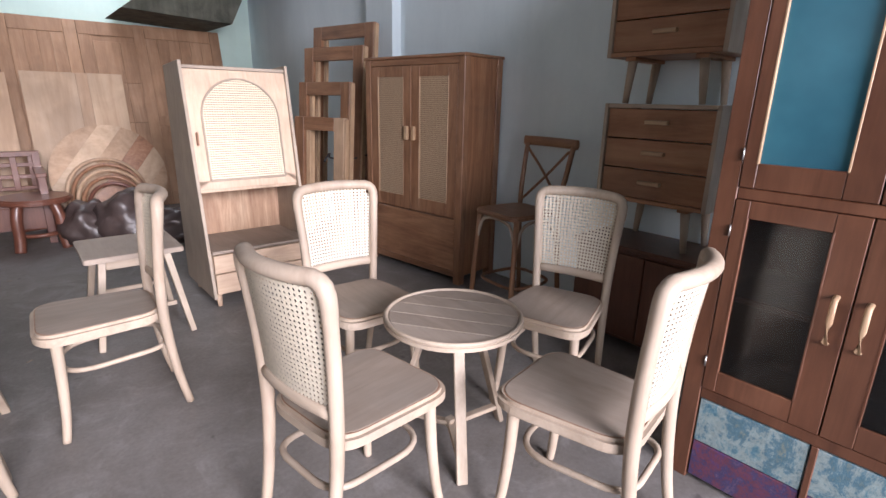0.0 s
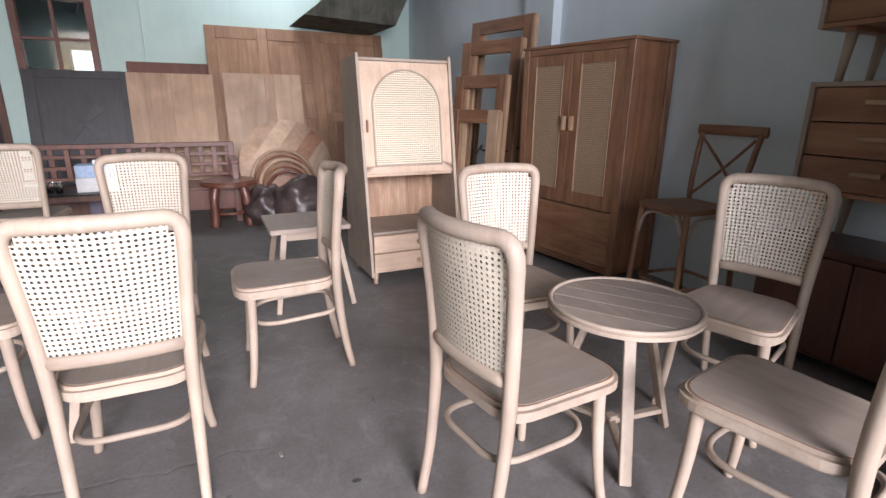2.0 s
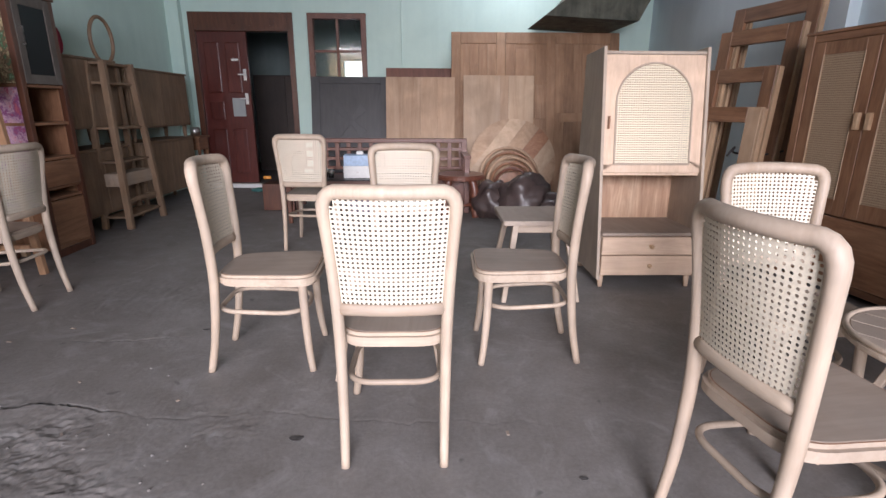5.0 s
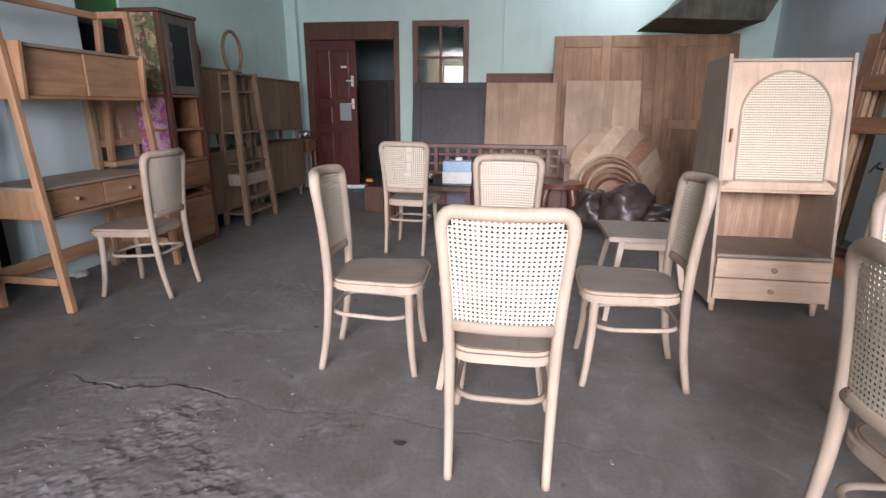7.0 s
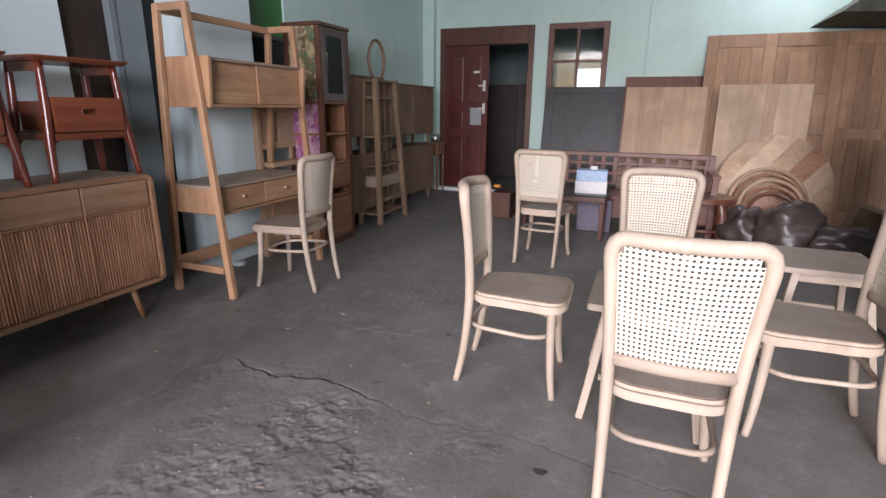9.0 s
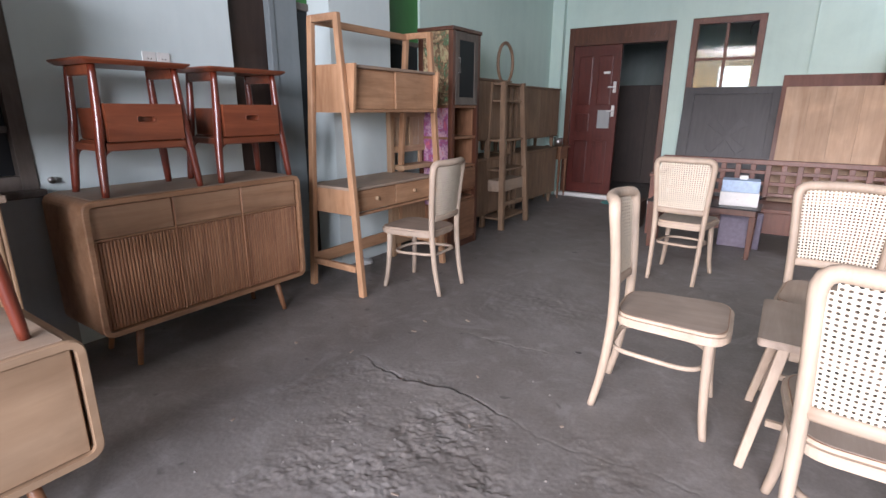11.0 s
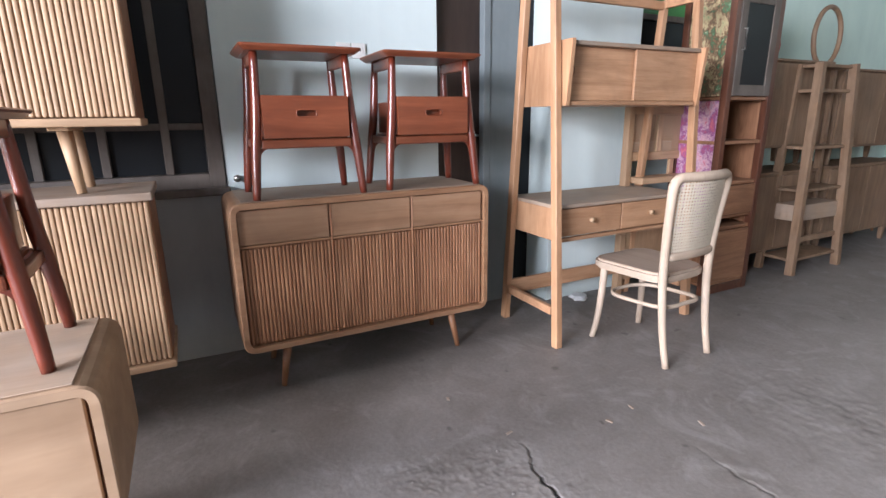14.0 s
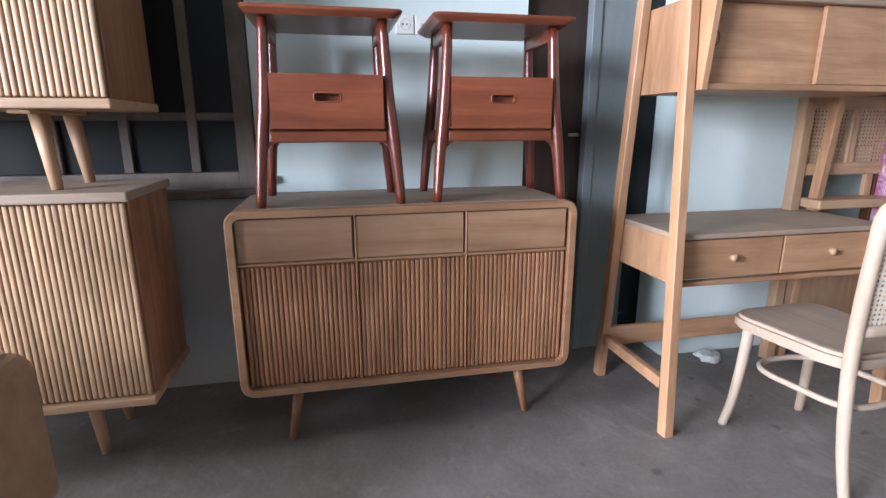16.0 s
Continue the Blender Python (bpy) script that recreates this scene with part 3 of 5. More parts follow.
for k, x in enumerate((-3.0, -2.72, -2.5, -2.2)):
    slab("carved_rosette", nd, DARKRED, [(0.05 * math.cos(g), 0.05 * math.sin(g)) for g in [k2 * math.pi / 8 for k2 in range(16)]], 0, 0.01, 0.003,
         "", Matrix.Translation((x, -0.018, 2.235)) @ Matrix.Rotation(radians(90), 4, "X"))


def panel_leaf(parent, x0, x1, y0, m=None):
    leaf = B("leaf", parent, MAROON, x0, y0, 0.055, x1, y0 + 0.04, 2.118)
    w = x1 - x0
    for a, b, z0, z1 in ((0.13, 0.42, 1.32, 1.98), (0.55, 0.84, 1.32, 1.98), (0.13, 0.42, 0.2, 0.82), (0.55, 0.84, 0.2, 0.82), (0.13, 0.42, 0.95, 1.2)):
        bm = bmesh.new()
        add_box(bm, x0 + a * w, y0 - 0.012, z0, x0 + b * w, y0 + 0.002, z1, 0.011, 2)
        part("raised_panel", bm, MAROON, leaf)
    return leaf


leaf = panel_leaf(nd, -3.233, -2.57, 0.03)
B("notice", leaf, WALL_LOW, -2.83, 0.012, 1.0, -2.66, 0.03, 1.25, 0.001, 1, "grey metal kick panel")
for z in (1.56, 1.24):
    B("handle_plate", leaf, WHITE, -2.645, 0.012, z - 0.075, -2.605, 0.03, z + 0.075, 0.004)
    tube("door_handle", leaf, WHITE, [(-2.625, 0.015, z), (-2.625, -0.03, z), (-2.70, -0.035, z)], 0.01)
B("sticker", leaf, WHITE, -2.79, 0.015, 1.74, -2.70, 0.029, 1.77, 0.0, 1, "small white sticker")
leaf2 = B("leaf", nd, MAROON, -2.03, 0.16, 0.055, -1.99, 0.80, 2.118)

# stair flight in the far corner
stair_m = Matrix.Translation((0, 7.70, 0)) @ Matrix.Rotation(radians(90), 4, "X")
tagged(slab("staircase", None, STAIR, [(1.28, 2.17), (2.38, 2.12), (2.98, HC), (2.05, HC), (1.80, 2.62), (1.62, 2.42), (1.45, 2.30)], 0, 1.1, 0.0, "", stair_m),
       "mottled dark green grey underside of a concrete stair flight", "staircase", "", "structure")


def pierced(name, parent, mat, x0, z0, x1, z1, hole, y0, y1):
    """A flat board with a hole of any rounded outline cut through it."""
    cx, cz = sum(p[0] for p in hole) / len(hole), sum(p[1] for p in hole) / len(hole)
    angles = [math.atan2(p[1] - cz, p[0] - cx) for p in hole]
    outer_loop = []
    for p in hole:
        dx, dz = p[0] - cx, p[1] - cz
        sx = ((x1 - cx) if dx > 0 else (cx - x0)) / max(1e-6, abs(dx))
        sz = ((z1 - cz) if dz > 0 else (cz - z0)) / max(1e-6, abs(dz))
        k = min(sx, sz)
        outer_loop.append((cx + dx * k, cz + dz * k))
    for corner in ((x0, z0), (x1, z0), (x1, z1), (x0, z1)):
        i = min(range(len(hole)), key=lambda q: abs(math.remainder(angles[q] - math.atan2(corner[1] - cz, corner[0] - cx), 2 * math.pi)))
        outer_loop[i] = corner
    n = len(hole)
    verts = [(x, y, z) for y in (y0, y1) for lp in (outer_loop, hole) for x, z in lp]
    faces = []
    for i in range(n):
        j = (i + 1) % n
        faces += [(i, j, n + j, n + i), (2 * n + j, 2 * n + i, 3 * n + i, 3 * n + j), (n + i, n + j, 3 * n + j, 3 * n + i), (j, i, 2 * n + i, 2 * n + j)]
    return mesh_part(name, verts, faces, mat, parent)


# small stones and crumbs in the broken patch
rng = random.Random(4)
sv, sf = [], []
for k in range(110):
    x, y = -1.5 + rng.gauss(0, 0.42), 0
    y = crack_line(x) - 0.35 + rng.gauss(0, 0.30)
    if not (-2.55 < x < 0.4 and 0.95 < y < 4.1):
        continue
    r = 0.002 + 0.0045 * rng.random() ** 2
    z = floor_height(x, y)
    ring = [(x + r * (0.7 + 0.5 * rng.random()) * math.cos(g), y + r * (0.7 + 0.5 * rng.random()) * math.sin(g)) for g in [q * math.pi * 2 / 5 for q in range(5)]]
    n0 = len(sv)
    sv += [(px, py, z - 0.001) for px, py in ring] + [(x + (px - x) * 0.6, y + (py - y) * 0.6, z + r * 0.8) for px, py in ring]
    sf += [(n0 + q, n0 + (q + 1) % 5, n0 + 5 + (q + 1) % 5, n0 + 5 + q) for q in range(5)] + [tuple(n0 + 5 + q for q in range(5))]
tagged(mesh_part("gravel", sv, sf, FLOOR), "loose crumbs of broken screed on the floor", "gravel", "", "stuff")


# ---------------------------------------------------------------- cane chairs
def cane_chair(m, label, group):
    c = thing("cane_chair", m, label, "chair", group)
    # rear legs and back hoop, one bent piece; the chair faces +y
    half = [(0.163, -0.248, 0.0), (0.165, -0.216, 0.16), (0.168, -0.196, 0.34), (0.171, -0.190, 0.48), (0.180, -0.196, 0.66), (0.1915, -0.209, 0.81)]
    left = bezier([(-x, y, z) for x, y, z in half], 4)
    right = bezier(half, 4)[::-1]
    arc_l = [(-0.1945, -0.213, 0.85), (-0.194, -0.216, 0.878), (-0.187, -0.219, 0.899), (-0.174, -0.223, 0.911), (-0.157, -0.227, 0.917)]
    top = [(x, -0.227 - 0.040 * (1 - (x / 0.157) ** 2), 0.917 + 0.004 * (1 - (x / 0.157) ** 2)) for x in [-0.12 + 0.04 * i for i in range(7)]]
    path = left + arc_l + top + [(-x, y, z) for x, y, z in arc_l[::-1]] + right
    # oval in section: deeper than wide, slimmer at the feet, fullest round the top corners
    rad = [0.0148 + 0.0045 * min(1, p[2] / 0.45) + 0.003 * max(0.0, min(1.0, (p[2] - 0.80) / 0.1)) for p in path]
    tube("back_frame", c, PALE, path, rad, False, 14, 1.08, "", (0, 1, 0))

    def back(u, v):
        z = 0.558 + 0.345 * v
        hw = 0.156 + 0.024 * v
        x = (2 * u - 1) * hw
        bow = 1 - (2 * u - 1) ** 2
        y = -0.197 - 0.027 * (v ** 1.2) - 0.040 * bow * (0.45 + 0.55 * v)
        return Vector((x, y, z)), Vector((0, 1, 0.15)).normalized()

    cane_sheet("cane_panel", c, CANE, 23, 22, back, lambda u, v: not (v > 0.9 and abs(2 * u - 1) > 0.93), 0.30)
    rail = [(x, -0.196 - 0.017 * (1 - (x / 0.165) ** 2), 0.543) for x in [-0.168 + 0.042 * i for i in range(9)]]
    tube("lower_back_rail", c, PALE_X, rail, 0.012, False, 10, 1.75, "", (0, 0, 1))
    for s in (-1, 1):
        side = [back(0.5 + s * 0.5, v / 6)[0] + Vector((0.002 * s, 0.004, 0)) for v in range(7)]
        tube("cane_bead", c, PALE, side, 0.0055, False, 6, 1.0, "", (0, 1, 0))
    head = [back(u / 10, 1.0)[0] + Vector((0, 0.003, 0)) for u in range(1, 10)]
    tube("cane_bead", c, PALE, head, 0.0055, False, 6, 1.0, "", (0, 0, 1))
    # the seat panel lies flush in a thick rounded rim, a dark joint round it
    seat_o = outline(0.43, 0.355, 0.245, -0.195, [0.10, 0.10, 0.11, 0.11], 8)
    slab("seat_frame", c, PALE_X, seat_o, 0.405, 0.455, 0.012, "", None, 4)
    slab("seat_groove", c, BROWN, [(x * 0.936, (y - 0.01) * 0.936 + 0.01) for x, y in seat_o], 0.4545, 0.4554, 0.0)
    slab("seat", c, SEAT, [(x * 0.920, (y - 0.01) * 0.920 + 0.01) for x, y in seat_o], 0.4550, 0.4574, 0.0016, "dusty brown veneer seat", None, 2)
    for s in (-1, 1):
        pts = bezier([(s * 0.155, 0.175, 0.42), (s * 0.163, 0.18, 0.25), (s * 0.174, 0.190, 0.1), (s * 0.188, 0.204, 0.0)], 5)
        tube("front_leg", c, PALE, pts, [0.0205 - 0.0055 * i / (len(pts) - 1) for i in range(len(pts))], False, 12, 1.0, "", (0, 1, 0))
    ring = outline(0.315, 0.300, 0.175, -0.198, [0.09, 0.09, 0.14, 0.14], 7)
    tube("ring_stretcher", c, PALE_X, [(p[0], p[1], 0.262 + 0.06 * (0.2 - p[1])) for p in ring], 0.0105, True, 10)
    return c


def chair_pose(x, y, facing):
    """The chair's back centre at (x, y), facing a compass angle from +x, anticlockwise."""
    g = radians(facing)
    return pose(x + 0.22 * math.cos(g), y + 0.22 * math.sin(g), 0, 0, 0, facing - 90)


CH = "pale wood chair with cane back"
GROUP1, GROUP2 = "cane chairs round the stool", "cane chairs round the small table"
chair = cane_chair(chair_pose(-0.182, 1.740, 90), CH + " drawn up to a low stool", GROUP1)
for x, y, f, lab, g in [
    (-0.216, 3.335, -92, CH + " drawn up to a low stool", GROUP1),
    (-1.024, 2.515, 3, CH + " drawn up to a low stool", GROUP1),
    (0.600, 2.568, 178.5, CH + " drawn up to a low stool", GROUP1),
    (0.660, 1.354, 8.5, CH + " beside the round table", GROUP2),
    (1.320, 2.277, -92, CH + " beside the round table", GROUP2),
    (2.160, 1.520, 197, CH + " beside the round table", GROUP2),
    (1.478, 0.702, 100, CH + " beside the round table", GROUP2),
    (-2.387, 3.228, 183, CH + " pulled up to the desk", ""),
    (-1.083, 4.337, 85, CH + " facing the lattice bench", ""),
]:
    o = copy_thing(chair, chair_pose(x, y, f))
    o["label"] = lab
    if g:
        o["group"] = g
    elif "group" in o:
        del o["group"]


# ---------------------------------------------------------------- stools and the small round table
def splay_stool(m, label, w=0.475, d=0.475, h=0.50):
    s = thing("wooden_stool", m, label, "stool", "splayed stools")
    slab("seat", s, SEAT, rounded([(-w / 2, -d / 2), (w / 2, -d / 2), (w / 2, d / 2), (-w / 2, d / 2)], 0.02, 4), h - 0.028, h, 0.004)
    for sx in (-1, 1):
        for sy in (-1, 1):
            beam("leg", s, PALE, (sx * (w / 2 - 0.012), sy * (d / 2 + 0.03), 0), (sx * (w / 2 - 0.085), sy * (d / 2 - 0.06), h - 0.028), 0.03, 0.036, 0.036, 0.042, 0.003, (0, 1, 0))
    for sy in (-1, 1):
        B("apron", s, PALE_X, -w / 2 + 0.10, sy * (d / 2 - 0.07) - 0.01, h - 0.085, w / 2 - 0.10, sy * (d / 2 - 0.07) + 0.01, h - 0.03)
        B("stretcher", s, PALE_X, -w / 2 + 0.07, sy * (d / 2 - 0.03) - 0.01, 0.16, w / 2 - 0.07, sy * (d / 2 - 0.03) + 0.01, 0.185)
    return s


st = splay_stool(pose(-0.235, 2.53, 0, 0, 0, 0), "low pale wooden stool with splayed legs, between chairs")
o = copy_thing(st, pose(0.610, 3.43, 0, 0, 0, 0))
o["label"] = "low pale wooden stool with splayed legs, before the cane cabinet"

rt = thing("round_side_table", pose(1.362, 1.478, 0, 0, 0, 0), "small round pale wooden tray table on three legs", "table")
circle = [(0.262 * math.cos(g), 0.262 * math.sin(g)) for g in [2 * math.pi * k / 48 for k in range(48)]]
slab("tabletop", rt, PALE_X, circle, 0.520, 0.545, 0.007, "", None, 3)
tube("rim", rt, PALE_X, [(x * 0.965, y * 0.965, 0.547) for x, y in circle], 0.0085, True, 8)
for k in range(5):
    a, b = -0.24 + 0.096 * k, -0.24 + 0.096 * (k + 1)
    pts = []
    for t in range(9):
        x = a + 0.002 + (b - a - 0.004) * t / 8
        pts.append((x, -math.sqrt(max(0.0, 0.2415 ** 2 - x * x))))
    pts += [(x, -y) for x, y in pts[::-1]]
    slab("plank", rt, SEAT, pts, 0.5455, 0.549, 0.001, "", Matrix.Rotation(radians(35), 4, "Z"), 1)
for k, ang in enumerate((-121, -7, 117)):
    g = radians(ang)
    foot = Vector((0.255 * math.cos(g), 0.255 * math.sin(g), 0))
    head = Vector((0.10 * math.cos(g), 0.10 * math.sin(g), 0.52))
    beam("leg", rt, PALE, foot, head, 0.040, 0.022, None, None, 0.003, (math.cos(g), math.sin(g), 0))
    beam("bearer", rt, PALE_X, (0, 0, 0.508), (0.2 * math.cos(g), 0.2 * math.sin(g), 0.508), 0.03, 0.022, None, None, 0.003, (0, 0, 1))
    beam("stretcher", rt, PALE_X, (0, 0, 0.075), (0.235 * math.cos(g), 0.235 * math.sin(g), 0.075), 0.03, 0.02, None, None, 0.003, (0, 0, 1))
B("post", rt, PALE, -0.018, -0.018, 0.06, 0.018, 0.018, 0.10)


# ---------------------------------------------------------------- sideboards and nightstands on the west side
def rounded_board(w, z0, z1, r, seg=6):
    return rounded([(0, z0), (w, z0), (w, z1), (0, z1)], r, seg)


def ring_frame(name, parent, mat, w, z0, z1, r, t, y0, y1):
    """A rounded rectangular casing, open at the front, swept straight back."""
    outer, inner = rounded_board(w, z0, z1, r), [(x, z) for x, z in rounded([(t, z0 + t), (w - t, z0 + t), (w - t, z1 - t), (t, z1 - t)], max(0.004, r - t))]
    n = len(outer)
    e = 0.006
    loops = [(outer, y1), (outer, y0 + e), ([(x + (e * 0.7 if x < w / 2 else -e * 0.7), z + (e * 0.7 if z < (z0 + z1) / 2 else -e * 0.7)) for x, z in outer], y0), (inner, y0), (inner, y1)]
    verts = [(x, y, z) for lp, y in loops for x, z in lp]
    faces = [(k * n + i, k * n + (i + 1) % n, (k + 1) * n + (i + 1) % n, (k + 1) * n + i) for k in range(4) for i in range(n)]
    return mesh_part(name, verts, faces, mat, parent)


def tambour(parent, mat, x0, x1, z0, z1, y, pitch=0.0165, name="slat"):
    n = max(3, round((x1 - x0) / pitch))
    p = (x1 - x0) / n
    bm = bmesh.new()
    add_box(bm, 0.0005, 0, z0, p - 0.0018, 0.013, z1, 0.0058, 3)
    first = part(name, bm, mat, parent)
    for k in range(n):
        o = first if k == 0 else new(name, first.data)
        o.parent = parent
        o.location = (x0 + k * p, y, 0)
    return first


def rounded_sideboard(m, w, z0, z1, d, label, fronts, wood_c, wood_x, legs=True):
    s = thing("sideboard", m, label, "sideboard")
    t = 0.026
    ring_frame("casing", s, wood_x, w, z0, z1, 0.055, t, 0, d)
    B("top", s, TEAK_DUSTY, 0.05, 0.012, z1 + 0.0005, w - 0.05, d, z1 + 0.004, 0.0015, 1, "dusty top")
    B("back_panel", s, wood_c, t, d - 0.014, z0 + t, w - t, d - 0.002, z1 - t)
    zs = z1 - t - 0.155
    if fronts == "tambour":
        n = 3
        wi = (w - 2 * t) / n
        for k in range(n):
            a = t + wi * k
            B("drawer", s, OAK_D, a + 0.004, 0.016, zs + 0.004, a + wi - 0.012, 0.04, z1 - t - 0.006, 0.002)
            dk = B("door", s, wood_c, a + 0.003, 0.034, z0 + t + 0.003, a + wi - 0.003, 0.048, zs - 0.012)
            tambour(dk, wood_c, a + 0.006, a + wi - 0.006, z0 + t + 0.004, zs - 0.014, 0.02)
            if k:
                B("divider", s, wood_c, a - 0.005, 0.014, z0 + t, a + 0.003, d - 0.02, z1 - t)
        B("rail", s, wood_x, t, 0.016, zs - 0.010, w - t, 0.06, zs + 0.001)
    else:
        wi = (w - 2 * t) / 2
        for k in range(2):
            a = t + wi * k
            B("door", s, wood_x, a + 0.004, 0.014, z0 + t + 0.004, a + wi - 0.012, 0.034, z1 - t - 0.006, 0.003)
    B("inner_box", s, wood_c, t, 0.05, z0 + t, w - t, 0.056, z1 - t, 0)
    for x, dx in ((0.19, -0.035), (w - 0.19, 0.035)):
        for y, dy in ((0.075, -0.02), (d - 0.075, 0.02)):
            leg_taper("leg", s, wood_c, (x, y, z0 + 0.004), (x + dx, y + dy, 0), 0.021, 0.013)
    return s


OAK_D = wood("drawer_front_teak", (0.23, 0.118, 0.062), (0.34, 0.195, 0.112), (0.435, 0.275, 0.17), 0.5, "x", 0.5)
rounded_sideboard(pose(-3.0, 1.245, 0, 0, 0, 90), 1.215, 0.205, 0.862, 0.43, "teak sideboard with rounded corners, tambour doors and three drawers", "tambour", TEAK, CASEW_X)
rounded_sideboard(pose(-2.135, -0.42, 0, 0, 0, 90), 1.30, 0.200, 0.612, 0.46, "low teak sideboard with rounded corners and plain doors", "plain", TEAK, RAWTEAK)


def bracket(parent, mat, x, y0, y1, z, sx, r):
    """A small hollow-curved corner piece between a leg and the rail above it."""
    prof = [(x, z), (x + sx * r, z)] + [(x + sx * (r - r * math.sin(g)), z - r + r * math.cos(g)) for g in [k * math.pi / 12 for k in range(1, 6)]] + [(x, z - r)]
    n = len(prof)
    verts = [(px, y, pz) for y in (y0, y1) for px, pz in prof]
    faces = [tuple(range(n)), tuple(range(2 * n - 1, n - 1, -1))] + [(i, i + n, (i + 1) % n + n, (i + 1) % n) for i in range(n)]
    return mesh_part("corner_bracket", verts, faces, mat, parent)


def nightstand(m, label):
    s = thing("nightstand", m, label, "nightstand", "red mahogany nightstands")
    w, d, h = 0.475, 0.36, 0.605
    corner = rounded([(-0.005, -0.01), (w + 0.005, -0.01), (w + 0.005, d + 0.01), (-0.005, d + 0.01)], 0.03, 5)
    mid = Vector((w / 2, d / 2))
    loops = [(0.90, h - 0.024), (0.985, h - 0.010), (1.0, h - 0.004), (0.995, h), (0.955, h), (0.94, h - 0.005)]
    n = len(corner)
    tv = [(mid.x + (p[0] - mid.x) * k, mid.y + (p[1] - mid.y) * k, z) for k, z in loops for p in corner]
    tf = [(a * n + i, a * n + (i + 1) % n, (a + 1) * n + (i + 1) % n, (a + 1) * n + i) for a in range(5) for i in range(n)]
    mesh_part("top", tv, tf + [tuple(range(n - 1, -1, -1)), tuple(5 * n + i for i in range(n))], MAHOG_X, s)
    for x, sx in ((0.055, -1), (w - 0.055, 1)):
        for y, sy in ((0.06, -1), (d - 0.06, 1)):
            pts = [(x, y, h - 0.02), (x + sx * 0.012, y + sy * 0.008, 0.36), (x + sx * 0.03, y + sy * 0.02, 0.18), (x + sx * 0.045, y + sy * 0.035, 0.0)]
            pts = bezier(pts, 4)
            tube("leg", s, MAHOG, pts, [0.0155 + 0.005 * math.sin(math.pi * min(1, i / 12)) for i in range(len(pts))], False, 10, 1.15, "", (0, 1, 0))
        B("side_rail", s, MAHOG_X, x - 0.012, 0.06, h - 0.07, x + 0.012, d - 0.06, h - 0.02, 0.006, 2)
        B("lower_side_rail", s, MAHOG_X, x + sx * 0.018 - 0.011, 0.05, 0.205, x + sx * 0.018 + 0.011, d - 0.05, 0.24, 0.006, 2)
        for y0, y1 in ((0.034, 0.052), (d - 0.052, d - 0.034)):
            bracket(s, MAHOG, x - sx * 0.004 + sx * 0.018, y0, y1, 0.208, -sx, 0.045)
    bm = bmesh.new()
    add_box(bm, 0.06, 0.055, 0.232, w - 0.06, d - 0.04, 0.25, 0.003)
    part("shelf", bm, MAHOG_X, s)
    B("front_rail", s, MAHOG_X, 0.05, 0.03, 0.205, w - 0.05, 0.055, 0.242, 0.007, 2)
    B("back_rail", s, MAHOG_X, 0.05, d - 0.055, 0.205, w - 0.05, d - 0.03, 0.242, 0.007, 2)
    box = B("drawer_box", s, MAHOG_X, 0.068, 0.05, 0.252, w - 0.068, d - 0.045, 0.395, 0.003)
    cx, cz, hw, hh = w / 2, 0.345, 0.042, 0.014
    slot = rounded([(cx - hw, cz - hh), (cx + hw, cz - hh), (cx + hw, cz + hh), (cx - hw, cz + hh)], 0.0135, 7)
    fr = pierced("drawer_front", s, MAHOG_X, 0.062, 0.248, w - 0.062, 0.415, [(p[0], p[1]) for p in slot], 0.018, 0.047)
    tube("finger_slot", fr, MAHOG_X, [(p[0], 0.0185, p[1]) for p in slot], 0.003, True, 6)
    return s


ns = nightstand(pose(-3.0, 1.352, 0.866, 0, 0, 90), "glossy red mahogany nightstand with one drawer, on a sideboard")
copy_thing(ns, pose(-3.005, 1.932, 0.866, 0, 0, 89))
copy_thing(ns, pose(-2.21, 0.305, 0.616, 0, 0, 91))["label"] = "glossy red mahogany nightstand on the low sideboard"


def tambour_cabinet(m, base, label):
    c = thing("tambour_cabinet", m, label, "cabinet", "stacked tambour cabinets")
    w, d, h0, h1 = 1.15, 0.40, base + 0.235, base + 0.935
    B("top", c, TEAK_DUSTY, -0.01, -0.015, h1 - 0.03, w + 0.015, d, h1, 0.005, 2, "dusty top")
    B("bottom", c, OAKISH_X, -0.005, -0.012, h0, w + 0.01, d, h0 + 0.028, 0.005, 2)
    for x in (0.0, w - 0.022):
        B("side_panel", c, TEAK, x, 0.03, h0 + 0.028, x + 0.022, d, h1 - 0.03)
    B("back_panel", c, TEAK, 0.022, d - 0.012, h0 + 0.028, w - 0.022, d - 0.002, h1 - 0.03)
    dr = B("door", c, OAKISH, 0.022, 0.03, h0 + 0.03, w - 0.022, 0.04, h1 - 0.032, 0)
    tambour(dr, OAKISH, 0.002, w - 0.002, h0 + 0.031, h1 - 0.033, 0.006, 0.0178)
    for x, sx in ((0.24, -1), (w - 0.24, 1)):
        for y, sy in ((0.13, -1), (d - 0.07, 1)):
            leg_taper("leg", c, OAKISH, (x, y, h0), (x + sx * 0.02, y + sy * 0.01, base), 0.026, 0.016)
        B("leg_plate", c, OAKISH_X, x - 0.03, 0.03, h0 - 0.012, x + 0.03, d - 0.03, h0 + 0.001, 0.003)
    return c


tambour_cabinet(pose(-2.985, -0.17, 0, 0, 0, 90), 0.0, "pale teak cabinet with ribbed tambour front")
tambour_cabinet(pose(-2.955, -0.16, 0, 0, 0, 90), 0.936, "pale teak tambour cabinet stacked on another")


